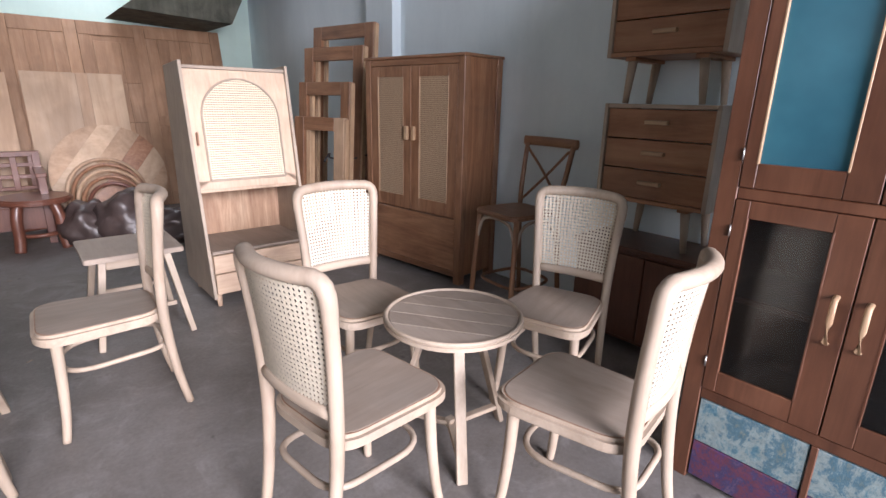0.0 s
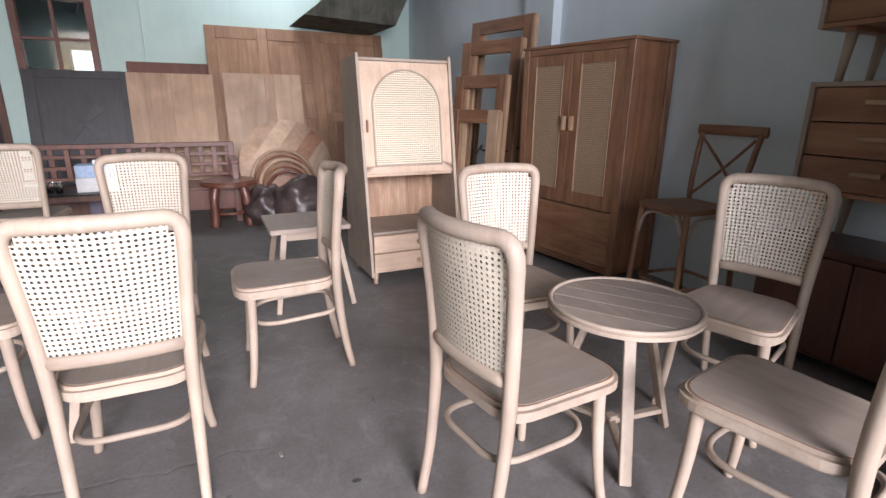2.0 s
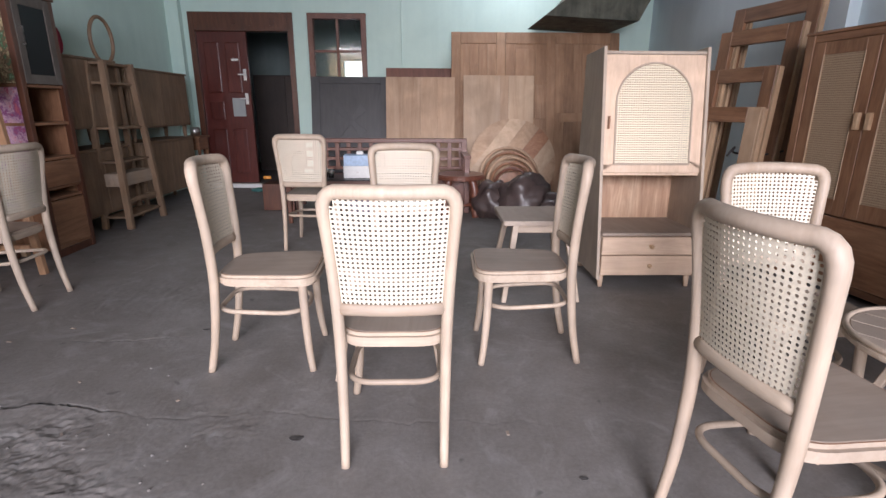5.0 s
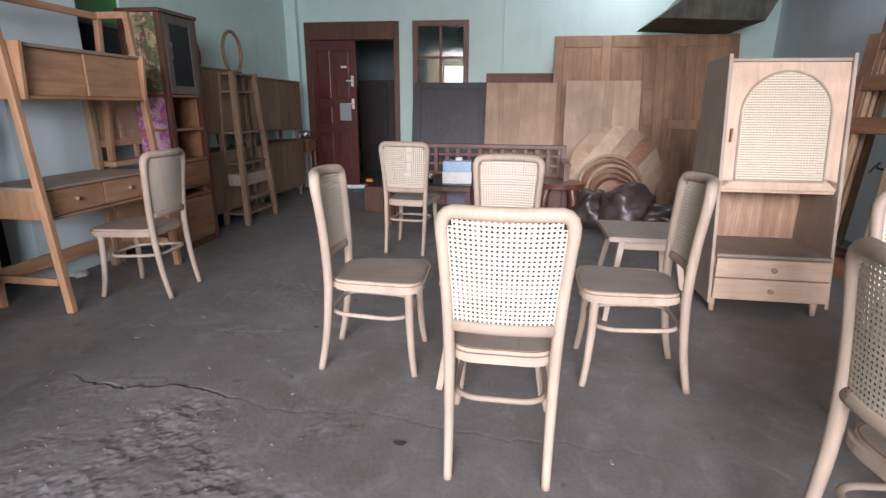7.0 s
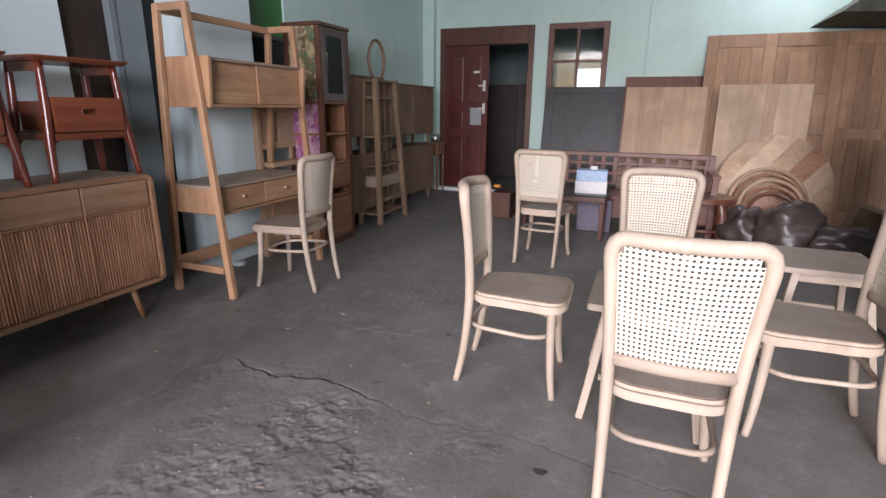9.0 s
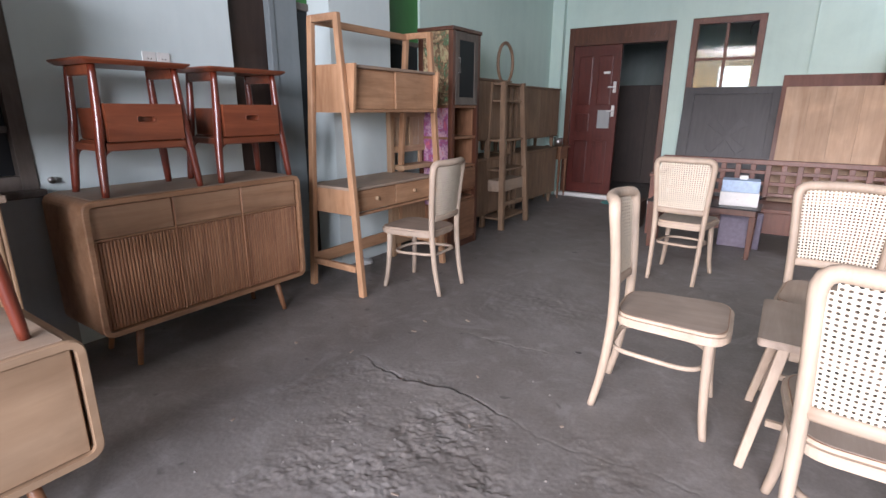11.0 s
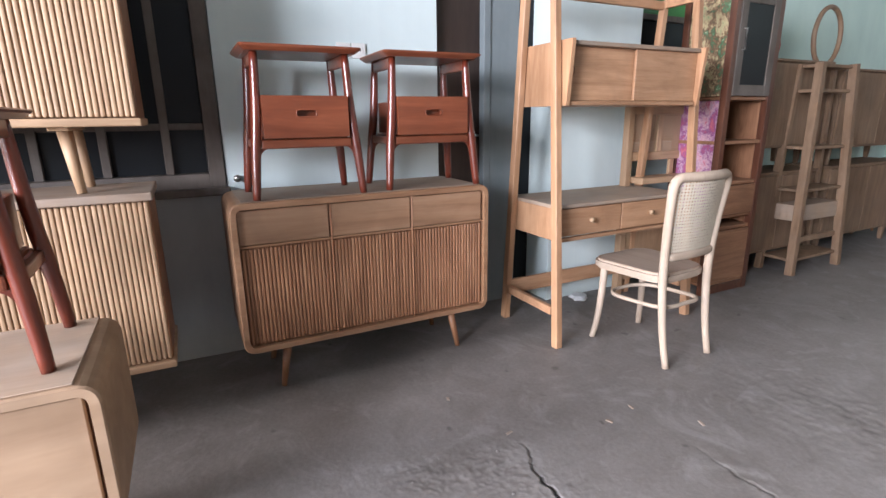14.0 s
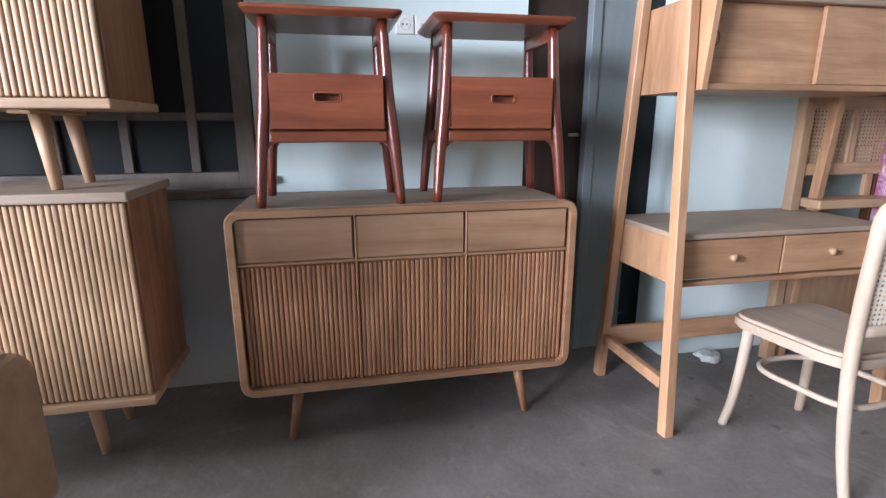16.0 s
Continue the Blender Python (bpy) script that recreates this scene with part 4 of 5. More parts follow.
# ---------------------------------------------------------------- ladder desk
dk = thing("ladder_desk", pose(-2.78, 2.755, 0, 0, 0, 90), "honey teak ladder desk with drawers and overhead cupboard", "desk")
DW = 0.985
for x in (0.0, DW):
    beam("front_post", dk, DESKW, (x, 0.0, 0), (x, 0.135, 1.83), 0.038, 0.046, 0.036, 0.042)
    beam("back_post", dk, DESKW, (x, 0.49, 0), (x, 0.36, 1.83), 0.038, 0.046, 0.036, 0.042)
    beam("foot_rail", dk, DESKW_X, (x, 0.05, 0.19), (x, 0.48, 0.19), 0.03, 0.045, None, None, 0.003, (0, 0, 1))
    beam("top_rail", dk, DESKW_X, (x, 0.13, 1.81), (x, 0.37, 1.81), 0.03, 0.045, None, None, 0.003, (0, 0, 1))
B("back_top_rail", dk, DESKW_X, 0, 0.345, 1.78, DW, 0.37, 1.825)
B("footboard", dk, DESKW_X, 0, 0.455, 0.155, DW, 0.475, 0.245)
cup = B("cupboard_floor", dk, DESKW_X, 0.045, 0.055, 1.237, DW - 0.045, 0.415, 1.258)
B("cupboard_top", dk, TEAK_DUSTY, 0.045, 0.045, 1.513, DW - 0.045, 0.415, 1.532)
for x in (0.023, DW - 0.043):
    bm = bmesh.new()
    prof = [(0.045, 1.236), (0.018, 1.536), (0.42, 1.536), (0.42, 1.236)]
    vs = [bm.verts.new((x, y, z)) for y, z in prof] + [bm.verts.new((x + 0.02, y, z)) for y, z in prof]
    for f in ((0, 1, 2, 3), (7, 6, 5, 4), (0, 4, 5, 1), (1, 5, 6, 2), (2, 6, 7, 3), (3, 7, 4, 0)):
        bm.faces.new([vs[i] for i in f])
    bmesh.ops.recalc_face_normals(bm, faces=bm.faces)
    part("cupboard_side", bm, DESKW, dk)
B("cupboard_back", dk, DESKW_X, 0.044, 0.40, 1.259, DW - 0.044, 0.412, 1.512)
B("sliding_door", dk, DESKW_X, 0.045, 0.09, 1.260, 0.52, 0.106, 1.512, 0.002)
B("sliding_door", dk, DESKW_X, 0.485, 0.066, 1.260, DW - 0.045, 0.082, 1.512, 0.002)
tube("finger_pull", dk, BROWN, [(0.09 + 0.012 * math.cos(g), 0.0895, 1.40 + 0.022 * math.sin(g)) for g in [k * math.pi / 6 for k in range(12)]], 0.003, True, 6)
B("desktop", dk, TEAK_DUSTY, 0.023, 0.075, 0.725, DW - 0.023, 0.51, 0.745, 0.003, 1, "dusty desktop")
B("drawer_case", dk, DESKW_X, 0.047, 0.114, 0.567, DW - 0.047, 0.50, 0.722)
for x in (0.023, DW - 0.045):
    B("case_side", dk, DESKW, x, 0.072, 0.556, x + 0.022, 0.505, 0.726, 0.003)
for k in range(2):
    a = 0.05 + k * 0.445
    f = B("drawer", dk, DESKW_X, a, 0.092, 0.572, a + 0.437, 0.112, 0.718, 0.002)
    tube("knob", f, OAKISH, [(a + 0.218, 0.092, 0.648), (a + 0.218, 0.07, 0.648)], [0.012, 0.015], False, 10, 1, "", (0, 0, 1))
B("front_rail", dk, DESKW_X, 0.047, 0.085, 0.545, DW - 0.023, 0.115, 0.564)

# ---------------------------------------------------------------- painted display cabinet
dc = thing("display_cabinet", pose(-2.93, 4.10, 0, 0, 0, 90), "narrow red brown display cabinet with old painted side boards", "cabinet")
W, D, H = 0.46, 0.36, 1.925
PAINT_A = splash("flaking_green_paint", [(0.02, 0.11, 0.045), (0.10, 0.24, 0.11), (0.56, 0.47, 0.27), (0.16, 0.07, 0.04), (0.04, 0.19, 0.09), (0.60, 0.55, 0.40), (0.36, 0.09, 0.05)], 11)
PAINT_B = splash("flaking_pink_paint", [(0.22, 0.05, 0.17), (0.48, 0.08, 0.17), (0.58, 0.40, 0.46), (0.24, 0.07, 0.22), (0.52, 0.12, 0.15), (0.55, 0.30, 0.38)], 11)
for x in (0.0, W - 0.045):
    for y in (0.0, D - 0.045):
        B("post", dc, DARKRED, x, y, 0.0, x + 0.045, y + 0.045, H - 0.03)
B("top", dc, DARKRED, -0.01, -0.012, H - 0.03, W + 0.01, D + 0.005, H, 0.005, 2)
for z in (0.06, 0.44, 0.52, 0.74, 1.0, 1.27):
    B("shelf", dc, BROWN_X, 0.008, 0.012, z, W - 0.008, D - 0.01, z + 0.022)
B("back_panel", dc, BROWN, 0.02, D - 0.012, 0.06, W - 0.02, D - 0.004, H - 0.03)
for x, mt in ((0.012, PAINT_A), (W - 0.022, BROWN)):
    B("side_board", dc, mt, x, 0.045, 1.295, x + 0.01, D - 0.045, H - 0.03)
    B("side_board", dc, PAINT_B if x < 0.1 else BROWN, x, 0.045, 0.40, x + 0.01, D - 0.045, 1.268)
    B("side_board", dc, BROWN, x, 0.045, 0.06, x + 0.01, D - 0.045, 0.39)
dr = part("door", holed_front(bmesh.new(), 0.047, 1.295, W - 0.047, H - 0.035, 0.105, 1.36, W - 0.105, H - 0.10, -0.004, 0.018), GREYFRAME, dc, "grey worn glazed door")
B("pane", dr, GLASS_DARK, 0.105, 0.004, 1.36, W - 0.105, 0.01, H - 0.10, 0)
tube("handle", dr, STEEL, [(0.085, -0.004, 1.56), (0.085, -0.022, 1.56), (0.085, -0.022, 1.68), (0.085, -0.004, 1.68)], 0.005)
B("drawer", dc, BROWN_X, 0.047, 0.0, 0.545, W - 0.047, 0.02, 0.735)
B("lower_door", dc, BROWN_X, 0.047, 0.002, 0.085, W - 0.047, 0.02, 0.435)
B("kick_board", dc, DARKRED, 0.045, 0.004, 0.0, W - 0.045, 0.02, 0.06)

# cane headboards stored behind the desk
hb = thing("cane_headboard", pose(-3.22, 3.60, 0, 0, 0, 90), "pale cane bench back standing behind the desk", "bench")
for x in (0.02, 0.56):
    B("post", hb, OAKISH, x, 0, 0, x + 0.05, 0.05, 1.36, 0.006, 2)
for z0, z1 in ((0.90, 0.955), (1.19, 1.25)):
    B("rail", hb, OAKISH_X, 0.07, 0.01, z0, 0.56, 0.04, z1, 0.004)
B("mullion", hb, OAKISH, 0.295, 0.012, 0.955, 0.335, 0.038, 1.19)
for x0, x1 in ((0.07, 0.295), (0.335, 0.56)):
    cane_sheet("cane_panel", hb, CANE_DULL, 14, 12, lambda u, v, x0=x0, x1=x1: (Vector((x0 + (x1 - x0) * u, 0.025, 0.955 + 0.235 * v)), Vector((0, -1, 0))), None, 0.26)
B("seat_slab", hb, OAKISH_X, 0.075, -0.09, 0.76, 0.555, 0.04, 0.80, 0.006, 2)
B("lower_panel", hb, OAKISH, 0.08, 0.012, 0.10, 0.55, 0.03, 0.52, 0.003)
for x in (0.16, 0.43):
    B("strut", hb, OAKISH, x, 0.012, 0.80, x + 0.04, 0.034, 0.90, 0.002)

# ---------------------------------------------------------------- old cabinets along the west wall
def old_credenza(m, base, w, label):
    c = thing("credenza", m, label, "cabinet", "stacked old credenzas")
    h0, h1, d = base + 0.14, base + 0.76, 0.36
    B("body", c, GREYOLD, 0, 0.012, h0, w, d, h1 - 0.02)
    B("top", c, GREYOLD, -0.01, -0.004, h1 - 0.02, w + 0.01, d + 0.005, h1, 0.004)
    n = max(1, round(w / 0.55))
    for k in range(n):
        a, b = 0.02 + (w - 0.04) * k / n, 0.02 + (w - 0.04) * (k + 1) / n
        B("door", c, GREYOLD, a + 0.003, 0.0, h0 + 0.02, b - 0.003, 0.014, h1 - 0.03, 0.002)
    for x in (0.08, w - 0.08):
        for y in (0.06, d - 0.06):
            beam("leg", c, GREYOLD, (x, y, base), (x, y, h0), 0.03, 0.03, 0.045, 0.045)
    return c


old_credenza(pose(-3.15, 5.85, 0, 0, 0, 90), 0.0, 1.28, "dull brown old credenza, dusty")
old_credenza(pose(-3.15, 5.80, 0, 0, 0, 90), 0.765, 1.32, "dull brown old credenza stacked on another")
old_credenza(pose(-3.13, 4.72, 0, 0, 0, 90), 0.0, 0.90, "dull brown old credenza, dusty")
old_credenza(pose(-3.13, 4.74, 0, 0, 0, 90), 0.80, 0.86, "dull brown old credenza stacked on another")

ls = thing("ladder_shelf", pose(-2.93, 5.09, 0, 0, 0, 90), "narrow brown ladder shelf with one drawer", "shelf")
for x0, x1 in ((0.0, 0.07), (0.62, 0.50)):
    beam("front_post", ls, GREYOLD, (x0, 0.0, 0), (x1, 0.06, 1.53), 0.05, 0.055)
    beam("back_post", ls, GREYOLD, (x0, 0.24, 0), (x1, 0.20, 1.53), 0.045, 0.05)
for z in (0.10, 0.62, 0.93, 1.33, 1.50):
    f = z / 1.53
    B("shelf", ls, GREYOLD, 0.07 * f, 0.06 * f, z, 0.62 - 0.12 * f, 0.225, z + 0.022)
bx = B("drawer", ls, TEAK_DUSTY, 0.045, 0.03, 0.40, 0.575, 0.22, 0.52)
B("low_rail", ls, GREYOLD, 0.01, 0.02, 0.24, 0.60, 0.045, 0.28)
hoop = tagged(tube("oval_hoop", None, GREYOLD, [(-3.16, 5.50 + 0.17 * math.cos(g), 1.735 + 0.205 * math.sin(g)) for g in [k * math.pi / 18 for k in range(36)]], 0.017, True, 10, 1.0, "", (1, 0, 0)),
              "oval bare wooden hoop standing on a shelf", "hoop")
sd = thing("side_table", pose(-3.16, 7.33, 0, 0, 0, 90), "small dark side table with a tin on it", "table")
B("tabletop", sd, BROWN_X, 0, 0, 0.72, 0.34, 0.30, 0.745)
B("apron", sd, BROWN_X, 0.03, 0.03, 0.56, 0.31, 0.27, 0.72)
for x in (0.045, 0.295):
    for y in (0.045, 0.255):
        beam("leg", sd, BROWN, (x, y, 0), (x, y, 0.56), 0.022, 0.022, 0.035, 0.035)
tin = tagged(tube("tin_can", None, STEEL, [(-3.28, 7.48, 0.746), (-3.28, 7.48, 0.86)], 0.06, False, 20, 1, "", (0, 1, 0)), "dented grey tin on the side table", "tin")
bag = tagged(tube("cloth_bundle", None, plain_mat("red_cloth", (0.35, 0.03, 0.06), 0.9), bezier([(-3.3, 4.95, 1.57), (-3.3, 4.97, 1.66), (-3.3, 5.02, 1.74), (-3.3, 5.06, 1.80)], 4), [0.10, 0.11, 0.115, 0.115, 0.115, 0.11, 0.10, 0.09, 0.08, 0.07, 0.055, 0.04, 0.02], False, 14, 0.8, "", (0, 1, 0)), "crimson cloth bundle on a cabinet", "cloth")


tagged(tube("cable_coil", None, DARK, [(-1.02 + 0.07 * math.cos(g), YF + 0.12, 2.20 + 0.085 * math.sin(g)) for g in [k * math.pi / 9 - 0.6 for k in range(14)]], 0.008, False, 8, 1, "", (0, 1, 0)), "black cable loop hanging behind the window", "cable")


# ---------------------------------------------------------------- panels leaning on the north wall
def leaning(name, mat, x0, x1, h, y_foot, y_top, t, label, detail=""):
    lean = math.degrees(math.atan2(y_top - y_foot, h))
    p = thing(name, pose(x0, y_foot, 0, -lean, 0, 0), label, "panel", "leaning boards")
    length = math.hypot(h, y_top - y_foot)
    w = x1 - x0
    if detail == "boards":
        n = max(2, round(w / 0.19))
        for k in range(n):
            B("board", p, mat, w * k / n + 0.0004, 0, 0, w * (k + 1) / n - 0.0004, t, length, 0.001)
    elif detail == "frame":
        part("frame", holed_front(bmesh.new(), 0, 0, w, length, 0.12, 0.12, w - 0.12, length - 0.09, 0, t), mat, p)
        B("panel", p, mat, 0.12, 0.012, 0.12, w - 0.12, t - 0.004, length - 0.09, 0.0)
        cx, cz = w / 2, length * 0.62
        for a in range(4):
            g = radians(45 + 90 * a)
            beam("carved_leaf", p, mat, (cx, 0.012, cz), (cx + 0.26 * math.cos(g), 0.012, cz + 0.26 * math.sin(g)), 0.05, 0.006, 0.12, 0.006, 0.002)
    elif detail == "cross":
        B("board", p, mat, 0, 0, 0, w, t, length, 0.002)
        B("top_rail", p, mat, 0.0, -0.014, length - 0.15, w, 0.0, length, 0.003)
        B("stile", p, mat, 0.0, -0.014, 0.0, 0.13, 0.0, length - 0.153, 0.003)
        for z0, z1 in ((1.48, 1.95), (1.02, 1.475), (0.55, 1.015), (0.05, 0.545)):
            B("cross_board", p, mat, 0.135, -0.010, z0, 0.40, 0.0, z1, 0.003)
            B("cross_board", p, mat, 0.403, -0.010, z0, w, 0.0, z1, 0.003)
    elif detail == "door":
        B("backing", p, mat, 0, 0.012, 0, w, t, length, 0.002)
        for a, b in ((0, 0.12), (w - 0.12, w)):
            B("stile", p, mat, a, 0, 0, b, 0.011, length, 0.003)
        for a, b in ((0, 0.16), (length * 0.45, length * 0.45 + 0.12), (length - 0.15, length)):
            B("rail", p, mat, 0.121, 0, a, w - 0.121, 0.011, b, 0.003)
        n = max(3, round((w - 0.24) / 0.12))
        for k in range(n):
            a = 0.122 + (w - 0.244) * k / n
            B("board", p, mat, a + 0.001, 0.005, 0.162, a + (w - 0.244) / n - 0.001, 0.0115, length - 0.152, 0.002)
    elif detail == "halves":
        for a, b, mt in ((0, 0.52 * w, mat), (0.52 * w, 0.64 * w, PANEL), (0.64 * w, w, mat)):
            B("board", p, mt, a + 0.0005, 0, 0, b - 0.0005, t, length, 0.001)
    else:
        B("board", p, mat, 0, 0, 0, w, t, length, 0.002)
    return p


leaning("carved_door_blank", BLACKW, -1.70, -0.62, 1.54, 7.42, 7.70, 0.04, "black stained panel with carved centre", "frame")
leaning("leaning_board", REDTABLE, -0.66, 0.30, 1.66, 7.40, 7.71, 0.03, "dark red brown board leaning on the wall")
leaning("leaning_board", PANEL_T, 0.235, 0.96, 2.11, 7.05, 7.55, 0.035, "tall brown panelled door blank leaning on the wall", "door")
leaning("leaning_board", PANEL_T, 0.965, 1.52, 2.11, 7.10, 7.58, 0.035, "tall brown board with cross pieces", "cross")
leaning("leaning_board", PANEL_T, 1.525, 2.52, 2.12, 7.15, 7.6, 0.035, "tall dull brown panelled door blank leaning on the wall", "door")
leaning("leaning_board", PANEL, -0.60, 0.255, 1.50, 6.62, 6.90, 0.03, "light brown glued board panel", "boards")
leaning("leaning_board", PANEL_L, 0.36, 1.225, 1.52, 6.55, 6.80, 0.03, "pale wide board panel with a darker strip", "halves")

disc = thing("round_tabletop", pose(0.93, 6.27, 0.0, 90 - 12, 0, 0), "large round wooden tabletop leaning on the boards", "tabletop")
R = 0.515
for k in range(6):
    a, b = -R + 2 * R * k / 6, -R + 2 * R * (k + 1) / 6
    pts = [(a + 0.0006 + (b - a - 0.0012) * t / 10, 0) for t in range(11)]
    low = [(x, -math.sqrt(max(0.0, R * R - x * x))) for x, _ in pts]
    slab("board", disc, (PANEL, PANEL_L, PANEL, TEAK, PANEL_L, PANEL)[k], low + [(x, -y) for x, y in low[::-1]], 0, 0.03, 0.0, "",
         Matrix.Translation((0, R, 0)) @ Matrix.Rotation(radians(-38), 4, "Z"), 1)
for k, (r, y, x) in enumerate(((0.335, 5.98, 0.86), (0.31, 5.93, 0.87), (0.285, 5.88, 0.88), (0.255, 5.84, 0.885), (0.225, 5.80, 0.89))):
    pts = [(x + r * math.cos(g), y + 0.14 * (1 + math.sin(g)), r + 0.02 + r * math.sin(g)) for g in [q * math.pi / 20 for q in range(40)]]
    tagged(tube("bent_hoop", None, (PANEL, BROWN, PANEL, BROWN, REDTABLE)[k], pts, 0.019, True, 8, 1.0, "", (0, 1, 0.3)), "bent wooden ring leaning against a tabletop", "ring", "stacked wooden rings")


def lump(name, mat, cx, cy, cz, rx, ry, rz, seed, label, category):
    bm = bmesh.new()
    bmesh.ops.create_icosphere(bm, subdivisions=4, radius=1)
    for v in bm.verts:
        d = v.co.normalized()
        k = 1 + 0.30 * noise.noise(d * 1.7 + Vector((seed, 0, 0))) + 0.20 * abs(noise.noise(d * 3.9 + Vector((0, seed, 0)))) - 0.09 * abs(noise.noise(d * 11 + Vector((seed, seed, 0))))
        v.co = Vector((cx + d.x * rx * k, cy + d.y * ry * k, max(0.002, cz + d.z * rz * k)))
    for f in bm.faces:
        f.smooth = True
    return tagged(part(name, bm, mat), label, category)


CARD = plain_mat("brown_carton_board", (0.20, 0.135, 0.09), 0.75, 0, 0.25, 12)
WRAP = plain_mat("dark_shrink_wrap", (0.06, 0.042, 0.038), 0.38, 0, 0.4, 6)
lump("wrapped_parcel", WRAP, 0.92, 5.48, 0.22, 0.30, 0.22, 0.25, 3.0, "dark brown plastic wrapped bundle on the floor", "bundle")
lump("wrapped_parcel", WRAP, 1.32, 5.30, 0.15, 0.33, 0.22, 0.17, 8.0, "dark brown plastic wrapped bundle on the floor", "bundle")
lump("wrapped_parcel", WRAP, 0.62, 5.62, 0.17, 0.20, 0.18, 0.22, 5.0, "dark brown plastic wrapped bundle on the floor", "bundle")
carton = thing("cardboard_carton", pose(1.38, 5.72, 0.10, 0, 16, -12), "dull brown carton lying tilted against the bundles", "box")
B("body", carton, CARD, 0, 0, 0, 0.46, 0.34, 0.36, 0.004)
for y0, y1 in ((0.0, 0.168), (0.172, 0.34)):
    B("flap", carton, CARD, 0.003, y0 + 0.002, 0.3605, 0.457, y1, 0.3645, 0.001)
leaning("leaning_board", BROWN, 1.86, 1.93, 0.95, 5.6, 5.85, 0.03, "narrow dark brown offcut leaning by the boards")

# ---------------------------------------------------------------- lattice bench, low tables, boxes
be = thing("lattice_bench", pose(-1.62, 5.85, 0, 0, 0, 0), "dark red brown wooden bench with lattice back", "bench")
BWd = 2.0
B("top_rail", be, REDTABLE, 0, 0.52, 0.735, BWd, 0.57, 0.785, 0.006, 2)
for z in (0.66, 0.55, 0.44):
    B("back_rail", be, REDTABLE, 0.02, 0.535, z - 0.018, BWd - 0.02, 0.555, z + 0.018)
for k in range(15):
    x = 0.07 + (BWd - 0.14) * k / 14
    B("back_slat", be, REDTABLE, x - 0.024, 0.525 if k % 2 else 0.54, 0.42, x + 0.024, 0.565 if k % 2 else 0.55, 0.735)
B("seat", be, REDTABLE, 0, 0.0, 0.34, BWd, 0.54, 0.38, 0.006, 2)
B("seat_apron", be, REDTABLE, 0.03, 0.03, 0.14, BWd - 0.03, 0.055, 0.34)
for x in (0.0, BWd - 0.06):
    B("arm_post", be, REDTABLE, x, 0.0, 0.0, x + 0.06, 0.06, 0.60)
    B("back_post", be, REDTABLE, x, 0.515, 0.0, x + 0.06, 0.575, 0.76)
    B("armrest", be, REDTABLE, x - 0.01, -0.02, 0.60, x + 0.07, 0.56, 0.635, 0.006, 2)

ct = thing("coffee_table", pose(-1.52, 5.30, 0, 0, 0, 0), "low dark coffee table with glass top", "table")
B("glass_top", ct, GLASS_DARK, 0, 0, 0.435, 0.92, 0.42, 0.447, 0.003)
B("apron", ct, DARKRED, 0.03, 0.03, 0.38, 0.89, 0.39, 0.434)
for x in (0.05, 0.87):
    for y in (0.05, 0.37):
        beam("leg", ct, DARKRED, (x, y, 0), (x, y, 0.38), 0.035, 0.035, 0.05, 0.05)
BLUEBOX = plain_mat("pale_blue_card", (0.42, 0.55, 0.72), 0.6)
bb = thing("cardboard_box", pose(-0.93, 5.42, 0.448, 0, 0, 4), "white and pale blue box with a loose lid", "box")
B("body", bb, WHITE, 0, 0, 0, 0.30, 0.2, 0.12, 0.002)
B("lid", bb, BLUEBOX, 0.005, 0.005, 0.121, 0.295, 0.195, 0.225, 0.003)
B("label", bb, STEEL, 0.13, -0.002, 0.05, 0.15, 0.002, 0.065, 0)
B("tissue", bb, WHITE, 0.13, 0.08, 0.225, 0.20, 0.12, 0.262, 0.01, 2)
lb = tagged(B("storage_crate", None, plain_mat("grey_lilac_crate", (0.16, 0.14, 0.19), 0.5), -0.93, 5.76, 0.0, -0.58, 5.83, 0.34, 0.01, 2), "grey lilac crate under the bench edge", "crate")
rs = tagged(B("red_box", None, DARKRED, -1.95, 6.0, 0.0, -1.72, 6.3, 0.30, 0.008, 2), "low dark red wooden box", "box")
tagged(tube("orange_packet", None, plain_mat("orange_packet", (0.6, 0.25, 0.04), 0.5), [(-1.95, 6.1, 0.36), (-1.87, 6.1, 0.36)], 0.02, False, 10), "small orange packet on a red box", "packet")

rdt = thing("round_table", pose(0.27, 5.78, 0, 0, 0, 0), "dark red round low table with thick curved legs", "table")
slab("tabletop", rdt, REDTABLE, [(0.27 * math.cos(g), 0.27 * math.sin(g)) for g in [2 * math.pi * k / 40 for k in range(40)]], 0.40, 0.45, 0.014, "", None, 3)
for k in range(4):
    g = radians(45 + 90 * k)
    pts = bezier([(0.17 * math.cos(g), 0.17 * math.sin(g), 0.41), (0.21 * math.cos(g), 0.21 * math.sin(g), 0.28), (0.215 * math.cos(g), 0.215 * math.sin(g), 0.12), (0.235 * math.cos(g), 0.23 * math.sin(g), 0.0)], 5)
    tube("leg", rdt, REDTABLE, pts, 0.043, False, 10, 1.0, "", (0.3, 1, 0))
tube("stretcher_ring", rdt, REDTABLE, [(0.17 * math.cos(g), 0.17 * math.sin(g), 0.13) for g in [2 * math.pi * k / 24 for k in range(24)]], 0.018, True, 8)

